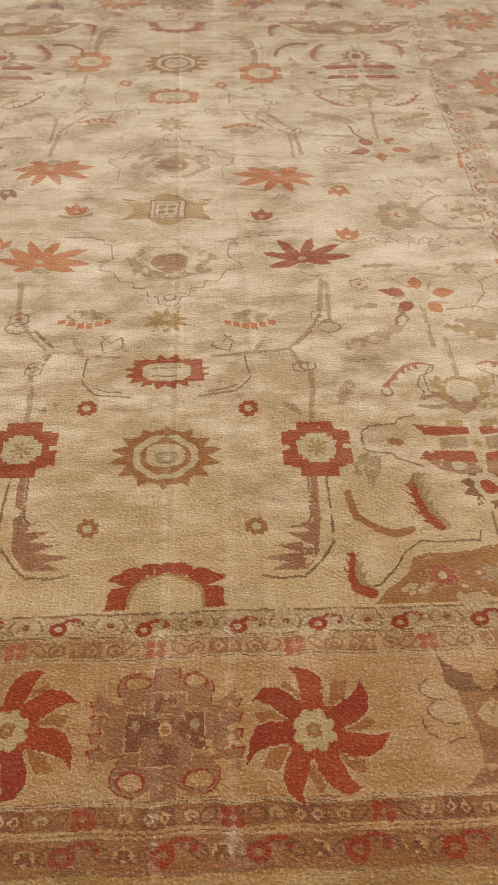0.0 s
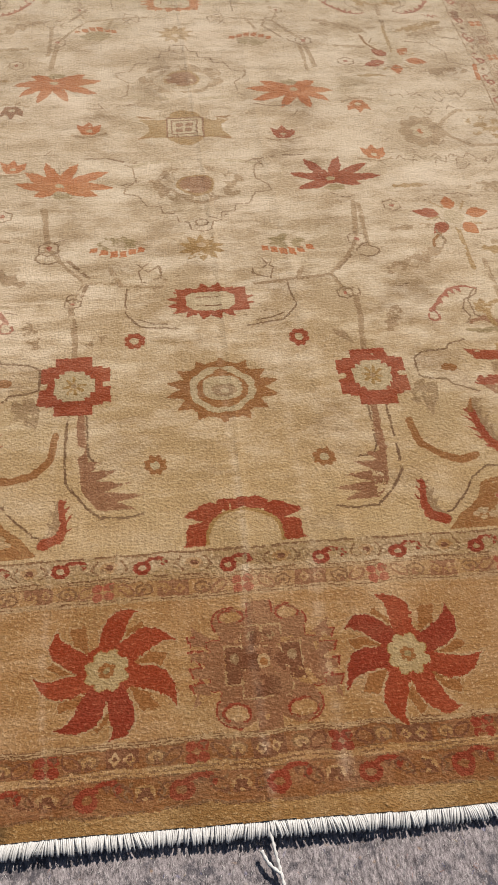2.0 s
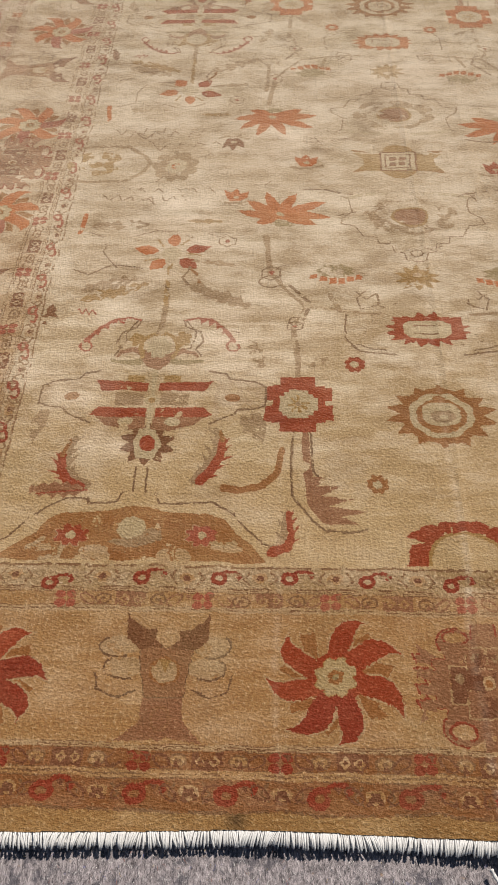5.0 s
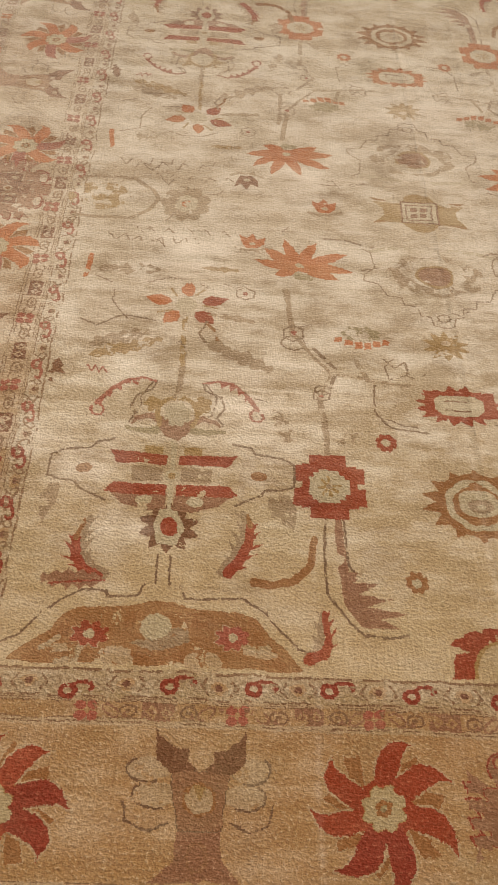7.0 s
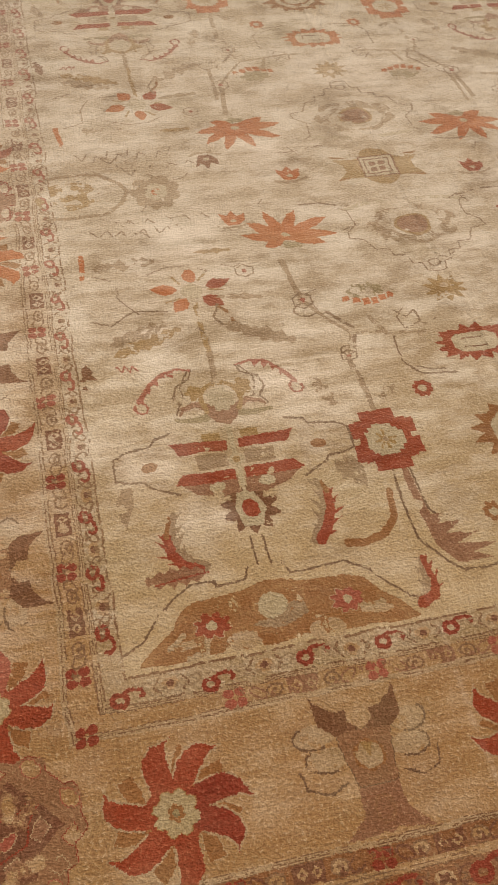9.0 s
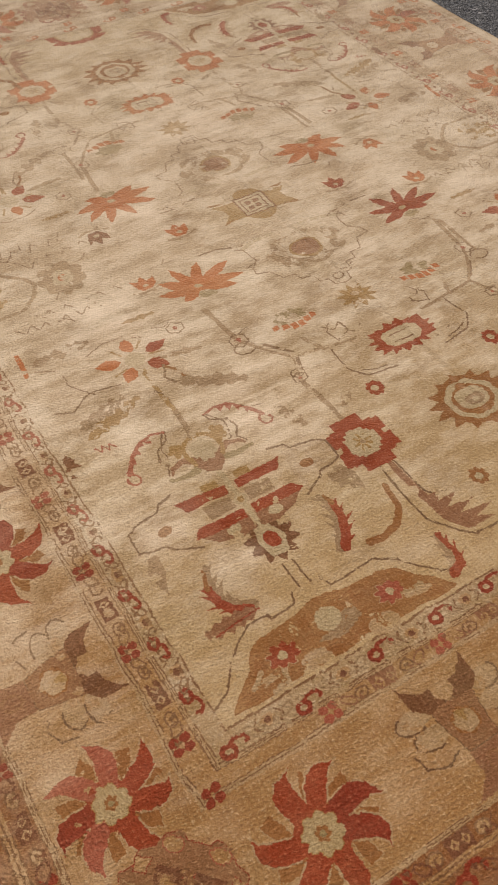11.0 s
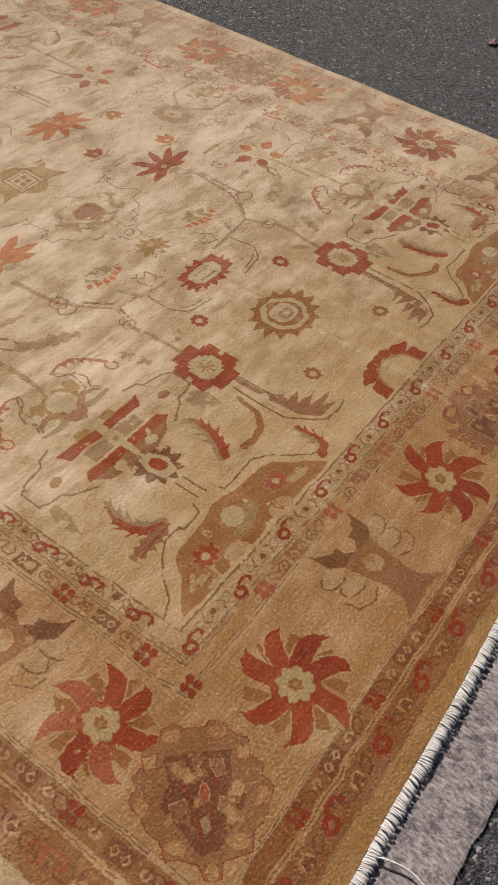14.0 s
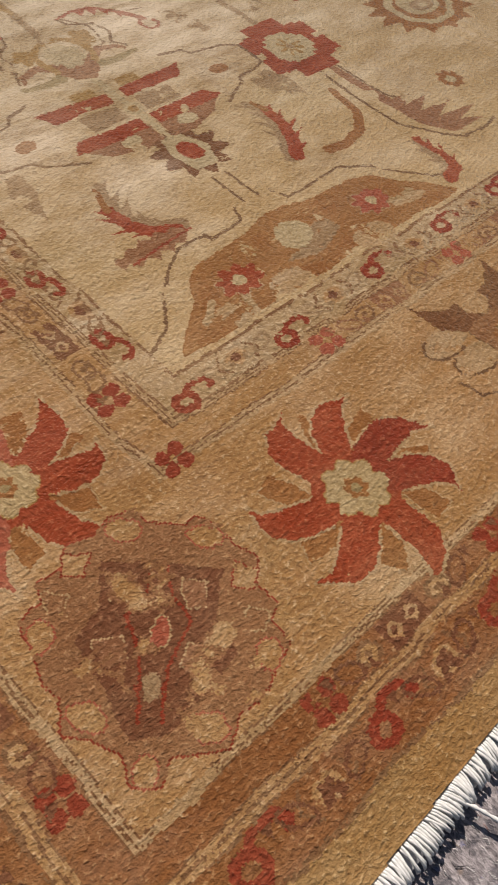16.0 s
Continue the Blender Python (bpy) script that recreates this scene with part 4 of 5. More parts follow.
NEAR_HOOKS = ((-.957, .002), (-.790, .001), (-.613, .013), (-.463, .013), (-.323, .016), (-.173, .013), (-.012, .009), (.161, .007), (.315, .008), (.468, .010), (.62, .010), (.79, .010))
for (x, y), (x1, _) in zip(NEAR_HOOKS, NEAR_HOOKS[1:] + ((.935, .01),)):
    xm = (x + x1) / 2
    hook_s(x, y, s=1.0), mini_diamond(xm, .012), band_figures(xm, .012, 0, "taupe", .040, .010)
    hook_s(x, 2 * MID - .017, 180, colour="coral")
for x in (-.770, -.503, -.260, -.002, .250, .50, .76):
    mini_rosette(x, -.038, "rose", 1.15), mini_scroll(x + .127, -.037), band_figures(x + .127, -.037, 0, "mauve", .085, .012)
    mini_rosette(x, 2 * MID + .033, "coral")
for i in range(-8, 9):
    x = -.120 + .1535 * i if i > -6 else -1.065 + .169 * (i + 6)
    if -1.38 < x < 1.32:
        hook_s(x, -.391, s=1.18), mini_diamond(x + .077, -.392), band_figures(x + .077, -.392, 0, "umber", .036, .013, 2.0)
        mini_rosette(x + .077, -.392, "umber", .5)
for i in range(-5, 6):
    x = -.110 + .2425 * i - (.027 if i == -4 else 0)
    if -1.30 < x < 1.30:
        mini_rosette(x, -.340, "madder", 1.15), mini_scroll(x + .121, -.339, 0, "umber"), band_figures(x + .121, -.339, 0, "umber", .082, .013, 2.0)
for i in range(21):
    y = .119 + .1255 * i
    if y < 2.78:
        c = "madder" if y < .6 else "rose"
        hook_s(-.978, y, -90, 1, c), mini_diamond(-.975, y + .063, 90), band_figures(-.975, y + .063, 90, "dark_line", .030, .011)
        hook_s(.935, y, 90, 1, c), mini_diamond(.935, y + .063, 90)
for i in range(14):
    y = -.051 + .106 * min(i, 1) + .2125 * max(i - 1, 0)
    if y < 2.85:
        mini_rosette(-1.032, y, "madder" if y < .6 else "rose", 1.2)
        mini_rosette(.985, y, "coral"), mini_scroll(.985, y + .107, 90)
        if i:
            mini_scroll(-1.027, y + .106, 90, "umber"), band_figures(-1.027, y + .106, 90, "dark_line", .075, .014)
for i in range(23):
    y = -.348 + .148 * i
    hook_s(-1.408, y, -90, 1, "rose", 1.15), mini_diamond(-1.408, y + .074, 90), band_figures(-1.408, y + .074, 90, "umber", .036, .018, 2.0)
    hook_s(1.342, y, 90, 1, "coral"), mini_diamond(1.342, y + .074, 90)
for i in range(16):
    y = -.253 + .215 * i
    mini_rosette(-1.333, y, "madder" if y < .6 else "coral", 1.1), mini_scroll(-1.333, y + .107, 90, "umber"), band_figures(-1.333, y + .107, 90, "umber", .082, .015, 2.0)
    mini_rosette(1.295, y, "coral"), mini_scroll(1.295, y + .107, 90)

# the field
arch(.013, .046)
arch(-.016, 2 * MID - .046, -1)
for x, y, mx, my, c in ((-.318, .462, 1, 1, "red"), (.337, .447, -1, 1, "red"), (-.335, 2.40, 1, -1, "coral"), (.298, 2.30, -1, -1, "coral")):
    rosette_stem(x, y, mx, my)
    rosette(x, y, mx, my, c)
medallion(0, .432)
medallion(-.015, 2.38, -1)
octagon_bloom(-.005, .705)
octagon_bloom(-.02, 2.116, 1, -1, "coral")
for x, y, c in ((-.152, .243, "rust"), (.193, .233, "rust"), (-.185, .585, "red"), (.19, .575, "red"), (-.19, 2.22, "coral"), (.15, 2.2, "coral")):
    dot_bloom(x, y, c)
for x, y, mx, my in ((-.653, .468, 1, 1), (.70, .45, -1, 1), (-.664, 2.31, 1, -1), (.671, 2.31, -1, -1)):
    winged_palmette(x, y, mx, my)
for x, y, mx, my in ((-.655, .048, 1, 1), (.69, .045, -1, 1), (-.66, 2.755, 1, -1), (.66, 2.755, -1, -1)):
    cartouche(x, y, mx, my)
for x, y, mx, my in ((-.345, .12, 1, 1), (.385, .115, -1, 1), (-.35, 2.69, 1, -1), (.36, 2.67, -1, -1)):
    small_leaf(x, y, mx, my)
for x, y, mx, my in ((-.412, .27, 1, 1), (.45, .26, -1, 1), (-.42, 2.5, 1, -1), (.42, 2.5, -1, -1)):
    crescent(x, y, mx, my)
for x, y, mx, my, c in ((-.365, 1.15, 1, 1, "coral"), (.36, 1.155, -1, 1, "red"), (-.395, 1.65, 1, -1, "coral"), (.318, 1.60, -1, -1, "coral")):
    if c == "red":
        lotus(x, y, 1, 1, c, tips=((-.114, .036), (-.062, .094), (.036, .102), (.112, .066), (.142, .010), (.082, -.024), (-.098, -.040), (-.05, .03)))
    else:
        lotus(x, y, mx, my, c)
for x, y, mx, my in ((-.651, .985, 1, 1), (.66, .98, -1, 1), (-.661, 1.80, 1, -1), (.664, 1.75, -1, -1)):
    five_leaf(x, y, mx, my)
grey_rosette(-.675, 1.385)
grey_rosette(.662, 1.367)
shield(-.006, 1.15)
shield(-.015, 1.66, -1)
for x, y, mx, my in ((-.22, .89, 1, 1), (.205, .88, -1, 1), (-.27, 1.94, 1, -1), (.22, 1.90, -1, -1)):
    fringe_bloom(x, y, mx, my)
square_bloom(-.02, 1.412)
yellow_palmette(-.86, 1.394)
yellow_palmette(.83, 1.38, -1)
for x, y, mx, my, c in ((.26, 1.375, 1, 1, "red"), (.50, 1.50, -1, -1, "coral"), (-.51, 1.50, 1, -1, "brown"), (-.29, 1.41, 1, 1, "coral"), (-.49, 1.24, 1, 1, "coral"), (.50, 1.27, 1, 1, "coral")):
    p = Place(x, y, mx, my)
    k = make_part("bud_motif", c, None, "small pointed red bud")
    p.paint(make_part("bract", "taupe", k), saw([(-.045, -.028), (-.02, -.036), (.02, -.034), (.05, -.018)], .010, .014, 3, -1, .6), 1.3)
    p.paint(k, union(poly((-.030, .0), (-.036, .026), (-.016, .014), (.0, .036), (.012, .012), (.034, .022), (.032, -.006), (.012, -.028), (-.018, -.026))), 2.0)
    p.paint(make_part("bud_heart", "ivory", k), oval(.0, -.008, .009, .007), 1.4)
for sx in (-1, 1):
    for my in (1, -1):
        f = (lambda y: y) if my > 0 else (lambda y: 2 * MID - .02 - y)
        vine((sx * .106, f(.757)), (sx * .20, f(.768)), (sx * .30, f(.782)), (sx * .345, f(.84)), (sx * .385, f(.905)), wear=1.0, w=.010, colour="taupe")
        vine((sx * .215, f(.768)), (sx * .237, f(.83)), wear=1.0, w=.012, colour="taupe")
        vine((sx * .30, f(.782)), (sx * .325, f(.715)), wear=0.9, w=.007, colour="taupe")
        vine((sx * .39, f(.925)), (sx * .405, f(1.06)), wear=1.0, w=.014, colour="taupe")
        ring_flower(sx * .388, f(.908), .024), ring_flower(sx * .324, f(.712), .018), ring_flower(sx * .506, f(1.036), .022)
        serrated(sx * .60, f(.862), sx * .435, f(.778), .05, "taupe", 5, 0.9)
        vine((sx * .60, f(.93)), (sx * .615, f(.89)), (sx * .60, f(.862)), w=.006, wear=1.2)
        serrated(sx * .60, f(.955), sx * .475, f(.94), .022, "taupe", 3, 0.9)
        serrated(sx * .872, f(.797), sx * .70, f(.862), .042, "ochre", 6, 1.2)
        serrated(sx * .875, f(.836), sx * .73, f(.885), .045, "taupe", 5, 0.7)
        vine((sx * .868, f(.765)), (sx * .855, f(.75)), (sx * .85, f(.768)), (sx * .838, f(.748)), (sx * .832, f(.766)), (sx * .82, f(.75)), w=.004, wear=1.3, colour="rose")
        serrated(sx * .93, f(.785), sx * .938, f(.71), .035, "brown", 3, 0.9)
        serrated(sx * .62, f(1.122), sx * .525, f(1.118), .02, "ochre", 3, 0.9)
        serrated(sx * .885, f(1.10), sx * .72, f(1.105), .05, "taupe", 6, 0.2)
        vine((sx * .887, f(1.072)), (sx * .832, f(1.046)), (sx * .834, f(.99)), (sx * .79, f(.924)), w=.004, wear=1.0)
        vine((sx * .72, f(.925)), (sx * .80, f(.935)), (sx * .86, f(.90)), (sx * .90, f(.915)), w=.005, wear=0.9)
        vine((sx * .60, f(1.05)), (sx * .64, f(1.075)), (sx * .70, f(1.08)), (sx * .75, f(1.06)), w=.004, wear=0.9)
        serrated(sx * .44, f(.665), sx * .40, f(.575), .04, "taupe", 4, 0.7)
        serrated(sx * .445, f(.43), sx * .415, f(.36), .035, "taupe", 3, 0.5)
        serrated(sx * .768, f(.215), sx * .890, f(.218), .046, "mauve", 5, 1.9)
        vine((sx * .765, f(.216)), (sx * .80, f(.211)), (sx * .87, f(.205)), w=.004, wear=1.2, colour="madder")
        vine((sx * .16, f(1.25)), (sx * .24, f(1.27)), (sx * .30, f(1.27)), w=.006, wear=0.5)
        vine((sx * .905, f(1.15)), (sx * .912, f(1.07)), w=.014, wear=.6, colour="coral")
        for i in range(4):
            vine((sx * (.60 + .06 * i), f(1.20)), (sx * (.61 + .06 * i), f(1.235)), (sx * (.635 + .06 * i), f(1.215)), (sx * (.645 + .06 * i), f(1.245)), w=.004, wear=0.3)
for i in range(24):
    vx, vy = -.85 + .071 * i + .02 * math.sin(i * 7.0), .62 + .95 * ((i * .618) % 1.0)
    vine((vx, vy), (vx + .03, vy + .018 * math.sin(i)), (vx + .05, vy + .022 * math.cos(i * 2)), w=.0035, wear=0.3)


OWNER[Y < near_edge(X)] = -1


# ---- rug relief ----
def ridge(x, c, w, h):
    return h * np.exp(-((x - c) / w) ** 2)


def relief(x, y):
    """Height of the pile's top: slow waves, and two folds left by folding the rug lengthwise."""
    z = 0.0020 * np.sin(2.3 * x + 1.1 * y) * np.sin(3.1 * y - 0.7 * x + 1) + 0.0010 * np.sin(9 * x + 2 * np.sin(3 * y)) * np.cos(5 * y)
    z = z + ridge(x, 0.012 + 0.012 * np.sin(2.1 * y), 0.008, 0.0022) + ridge(x, 0.20 + 0.01 * np.sin(3 * y), 0.012, 0.0018)
    near = np.clip((-0.36 - y) / 0.10, 0, 1)
    return z + near * 0.0022 * np.sin(15 * x + 0.6) - near * near * 0.003


splits = (np.arange(NX) % 12 == 0) | ((np.abs(gx - .012) < .045) | (np.abs(gx - .2) < .045)) & (np.arange(NX) % 3 == 0)
start = np.ones(OWNER.shape, bool)
start[:, 1:] = (OWNER[:, 1:] != OWNER[:, :-1]) | splits[None, 1:]
ri, rj = np.nonzero(start)
flat_next = np.append(np.flatnonzero(start.ravel())[1:], OWNER.size)
rj1 = rj + (flat_next - np.flatnonzero(start.ravel()))
owner = OWNER[ri, rj]
order = np.argsort(owner, kind="stable")
ri, rj, rj1, owner = ri[order], rj[order], rj1[order], owner[order]
bounds = np.searchsorted(owner, np.arange(len(PARTS) + 1))

rug = tagged(new("rug"), "large faded hand-knotted wool rug with red floral motifs and white fringe", "rug")
rug.empty_display_size = 0.1


# browns are corroded and lie lower, pale lines stand a little proud
CARVED = {"brown": -.0001, "umber": -.0001, "line": .0001}


def quads_mesh(name, x0, x1, y0, y1, mat, lift=0.0):
    n = len(x0)
    co = np.empty((n, 4, 3))
    co[:, 0, 0] = co[:, 3, 0] = x0
    co[:, 1, 0] = co[:, 2, 0] = x1
    co[:, 0, 1] = co[:, 1, 1] = y0
    co[:, 2, 1] = co[:, 3, 1] = y1
    co[:, :, 2] = relief(co[:, :, 0], co[:, :, 1]) + lift
    me = bpy.data.meshes.new(name)
    me.vertices.add(n * 4)
    me.vertices.foreach_set("co", co.ravel())
    me.loops.add(n * 4)
    me.loops.foreach_set("vertex_index", np.arange(n * 4, dtype=np.int32))
    me.polygons.add(n)
    me.polygons.foreach_set("loop_start", np.arange(0, n * 4, 4, dtype=np.int32))
    me.update(calc_edges=True)
    me.materials.append(mat)
    return me


def part(name, me, parent, label=""):
    ob = new(name, me)
    ob.parent = parent
    return tagged(ob, label)


made = {}
for pid, (name, colour, parent, label) in enumerate(PARTS):
    lo, hi = bounds[pid], bounds[pid + 1]
    if hi - lo < 1 or (parent is not None and parent not in made):
        continue
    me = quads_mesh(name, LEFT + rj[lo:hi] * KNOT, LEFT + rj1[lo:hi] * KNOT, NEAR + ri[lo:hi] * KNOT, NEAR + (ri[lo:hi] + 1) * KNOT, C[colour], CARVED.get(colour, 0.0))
    made[pid] = part(name, me, rug if parent is None else made[parent], label)


# ---- ground, felt pad, fringe ----
def bm_mesh(name, bm, mat, smooth=False):
    me = bpy.data.meshes.new(name)
    bm.to_mesh(me)
    bm.free()
    me.materials.append(mat)
    if smooth:
        me.polygons.foreach_set("use_smooth", [True] * len(me.polygons))
    return me


def asphalt():
    mat, nt, b = nodes_of("asphalt")
    p = nt.nodes.new("ShaderNodeTexCoord").outputs["Object"]
    v = nt.nodes.new("ShaderNodeTexVoronoi")
    v.inputs["Scale"].default_value = 95.0
    nt.links.new(p, v.inputs["Vector"])
    big = noise_tex(nt, p, 1.3, 4.0)
    grain = noise_tex(nt, p, 320.0, 3.0, 0.7)
    cell = nt.nodes.new("ShaderNodeSeparateColor")
    nt.links.new(v.outputs["Color"], cell.inputs[0])
    col = mix(nt, ramp(nt, cell.outputs[0], 0.2, 1.0), (0.006, 0.006, 0.0075), (0.078, 0.083, 0.098))
    col = mix(nt, ramp(nt, cell.outputs[1], 0.90, 1.0), col, (0.30, 0.30, 0.31))
    col = mix(nt, ramp(nt, big, 0.4, 0.7, 0, 0.35), col, (0.075, 0.074, 0.075))
    nt.links.new(col, b.inputs["Base Color"])
    b.inputs["Roughness"].default_value = 0.75
    bump = nt.nodes.new("ShaderNodeBump")
    bump.inputs["Strength"].default_value, bump.inputs["Distance"].default_value = 1.0, 0.007
    nt.links.new(math_node(nt, "SUBTRACT", math_node(nt, "MULTIPLY", grain, 0.5), v.outputs["Distance"]), bump.inputs["Height"])
    nt.links.new(bump.outputs[0], b.inputs["Normal"])
    return mat


def felt():
    mat, nt, b = nodes_of("grey_felt")
    p = nt.nodes.new("ShaderNodeTexCoord").outputs["Object"]
    fib = noise_tex(nt, stretched(nt, p, (1.0, 0.42, 1.0)), 150.0, 5.0, 0.8)
    blot = noise_tex(nt, p, 38.0, 4.0, 0.7)
    hue = noise_tex(nt, p, 55.0, 1.0)
    col = mix(nt, ramp(nt, fib, 0.35, 0.66), (0.088, 0.074, 0.078), (0.48, 0.425, 0.435))
    col = mix(nt, ramp(nt, blot, 0.53, 0.63, 0, 0.8), col, (0.07, 0.065, 0.08))
    col = mix(nt, ramp(nt, hue, 0.70, 0.78, 0, 0.5), col, (0.40, 0.24, 0.12))
    col = mix(nt, ramp(nt, hue, 0.28, 0.22, 0, 0.5), col, (0.16, 0.17, 0.34))
    nt.links.new(col, b.inputs["Base Color"])
    b.inputs["Roughness"].default_value = 0.95
    bump = nt.nodes.new("ShaderNodeBump")
    bump.inputs["Strength"].default_value, bump.inputs["Distance"].default_value = 1.0, 0.004
    nt.links.new(fib, bump.inputs["Height"])
    nt.links.new(bump.outputs[0], b.inputs["Normal"])
    return mat


def cotton():
    mat, nt, b = nodes_of("white_cotton")
    p = nt.nodes.new("ShaderNodeTexCoord").outputs["Object"]
    f = noise_tex(nt, stretched(nt, p, (1.0, 0.15, 1.0)), 900.0, 2.0)
    rnd = nt.nodes.new("ShaderNodeObjectInfo").outputs["Random"]
    col = mix(nt, ramp(nt, f, 0.3, 0.7), (0.46, 0.45, 0.44), (0.74, 0.73, 0.72))
    col = mix(nt, ramp(nt, rnd, 0.5, 1.0, 0.0, 0.3), col, (0.52, 0.50, 0.46))
    nt.links.new(col, b.inputs["Base Color"])
    b.inputs["Roughness"].default_value = 0.85
    return mat


ASPHALT, FELT, COTTON = asphalt(), felt(), cotton()
GROUND_Z, FELT_Z = -0.030, -0.020

bm = bmesh.new()
bm.faces.new([bm.verts.new((x, y, GROUND_Z)) for x, y in ((-400, -400), (400, -400), (400, 400), (-400, 400))])
tagged(new("ground", bm_mesh("ground", bm, ASPHALT)), "dark grey sunlit asphalt with pale grit", "asphalt", kind="structure")

# felt pad: a thick sheet with a slightly ragged front edge
bm = bmesh.new()
xs = np.linspace(-1.40, 1.33, 274)
rows = [[], [], []]
for x in xs:
    yf = -.614 - .012 * (x + .3) * .6 + .0025 * math.sin(37 * x) + .0015 * math.sin(91 * x)
    for r, (y, z) in zip(rows, ((yf, GROUND_Z + .0005), (yf + .001, FELT_Z - .002), (yf + .006, FELT_Z))):
        r.append(bm.verts.new((x, y, z + .0008 * math.sin(23 * x))))
back = [bm.verts.new((x, 3.1, FELT_Z)) for x in xs]
for ra, rb in zip(rows + [back], rows[1:] + [back]):
    if ra is rb:
        continue
    for k in range(len(xs) - 1):
        bm.faces.new((ra[k], ra[k + 1], rb[k + 1], rb[k]))
pad = tagged(new("rug_pad", bm_mesh("rug_pad", bm, FELT)), "grey recycled felt rug pad under the rug", "rug pad")

# the rug's woven foundation just under the pile, and its four cut sides

BACK = pile("wool_side", (0.30, 0.19, 0.085), (0.46, 0.34, 0.2))
bm = bmesh.new()


fx, fy = np.meshgrid(np.linspace(LEFT, LEFT + NX * KNOT, 160), np.linspace(0, 1, 200))
fy = near_edge(fx) + .002 + fy * (NEAR + NY * KNOT - near_edge(fx) - .002)
fz = relief(fx, fy) - .0012
fverts = np.stack([fx, fy, fz], -1).reshape(-1, 3).tolist()
ffaces = [(r * 160 + c, r * 160 + c + 1, r * 160 + c + 161, r * 160 + c + 160) for r in range(199) for c in range(159)]
fme = bpy.data.meshes.new("foundation")
fme.from_pydata(fverts, [], ffaces)
fme.materials.append(BACK)
part("foundation", fme, rug, "brown woven foundation under the pile")


def side_strip(pts):
    top = [bm.verts.new((x, y, float(relief(x, y)))) for x, y in pts]
    low = [bm.verts.new((x, y, FELT_Z + .001)) for x, y in pts]
    for k in range(len(pts) - 1):
        bm.faces.new((top[k], low[k], low[k + 1], top[k + 1]))


nx, ny = 120, 150
xs = [LEFT + NX * KNOT * k / nx for k in range(nx + 1)]
ys = [NEAR + NY * KNOT * k / ny for k in range(ny + 1)]
side_strip([(x, float(near_edge(x))) for x in xs])
side_strip([(xs[-1], y) for y in ys])
side_strip([(x, ys[-1]) for x in reversed(xs)])
side_strip([(xs[0], y) for y in reversed(ys)])
part("rug_side", bm_mesh("rug_side", bm, BACK), rug, "cut wool side of the rug")


def tube(bm, pts, radii, seg=6):
    rings = []
    for k, p in enumerate(pts):
        p = Vector(p)
        d = (Vector(pts[min(k + 1, len(pts) - 1)]) - Vector(pts[max(k - 1, 0)])).normalized()
        side = d.cross(Vector((0, 0, 1)))
        side = side.normalized() if side.length > 1e-6 else Vector((1, 0, 0))
        up = side.cross(d)
        rings.append([bm.verts.new(p + (side * math.cos(2 * math.pi * s / seg) + up * math.sin(2 * math.pi * s / seg)) * radii[k]) for s in range(seg)])
    for ra, rb in zip(rings, rings[1:]):
        for s in range(seg):
            bm.faces.new((ra[s], ra[(s + 1) % seg], rb[(s + 1) % seg], rb[s]))
    bm.faces.new(rings[0][::-1])
    bm.faces.new(rings[-1])


# rolled selvedges along both long sides
SELV = pile("wool_selvedge", (0.42, 0.27, 0.14), (0.60, 0.46, 0.28))
for sx, x in ((-1, LEFT - .0055), (1, RIGHT + .004)):
    bm = bmesh.new()
    pts = [(x + .0015 * math.sin(9 * y), y, float(relief(x, y)) - .0070 + .001 * math.sin(14 * y)) for y in np.linspace(NEAR + .004, FAR, 380)]
    tube(bm, pts, [.0075 + .0006 * math.sin(k * 2.1) for k in range(len(pts))], 8)
    part("selvedge", bm_mesh("selvedge", bm, SELV, True), rug, "overcast tan wool edge cord")

# fringe: short cotton tassels hanging over the end, nearest ones singly
rnd = random.Random(11)


def tassel(bend, length, width):
    bm = bmesh.new()
    tube(bm, [(0, .006, -.0060), (bend * .1, -.001, -.0022), (bend * .35, -length * .3, .0006), (bend * .7, -length * .7, .0004), (bend, -length * .95, -.0022), (bend * 1.05, -length, -.0060)],
         [width * .8, width, width * 1.1, width * 1.05, width, width * .85], 6)
    return bm


kinds = [bm_mesh("tassel", tassel(rnd.uniform(-.005, .005), rnd.uniform(.020, .026), rnd.uniform(.0012, .0019)), COTTON, True) for _ in range(20)]
far_bm = bmesh.new()
x, count = LEFT + .002, 0
while x < RIGHT:
    ye = float(near_edge(x))
    lean = .16 * math.sin(21 * x) + .13 * math.sin(57 * x + 1) + .10 * math.sin(143 * x)
    if -1.26 < x and count < 300:
        ob = part("tassel", rnd.choice(kinds), rug)
        ob.location = (x, ye, float(relief(x, ye)) + rnd.uniform(-.0012, .0006))
        ob.rotation_euler = (0, 0, lean + rnd.uniform(-.10, .10))
        count += 1
    else:
        z, dx = float(relief(x, ye)) + rnd.uniform(-.0012, .0006), lean * .024 + rnd.uniform(-.003, .003)
        w, L = rnd.uniform(.0012, .0019), rnd.uniform(.020, .026)
        tube(far_bm, [(x, ye + .006, z - .0062), (x, ye - .001, z - .0022), (x + dx * .5, ye - L * .5, z + .0005), (x + dx, ye - L * .95, z - .0022), (x + dx, ye - L, z - .006)], [w * .8, w, w * 1.05, w, w * .85], 5)
    x += rnd.uniform(.0024, .0031)
bm = bmesh.new()
prev = None
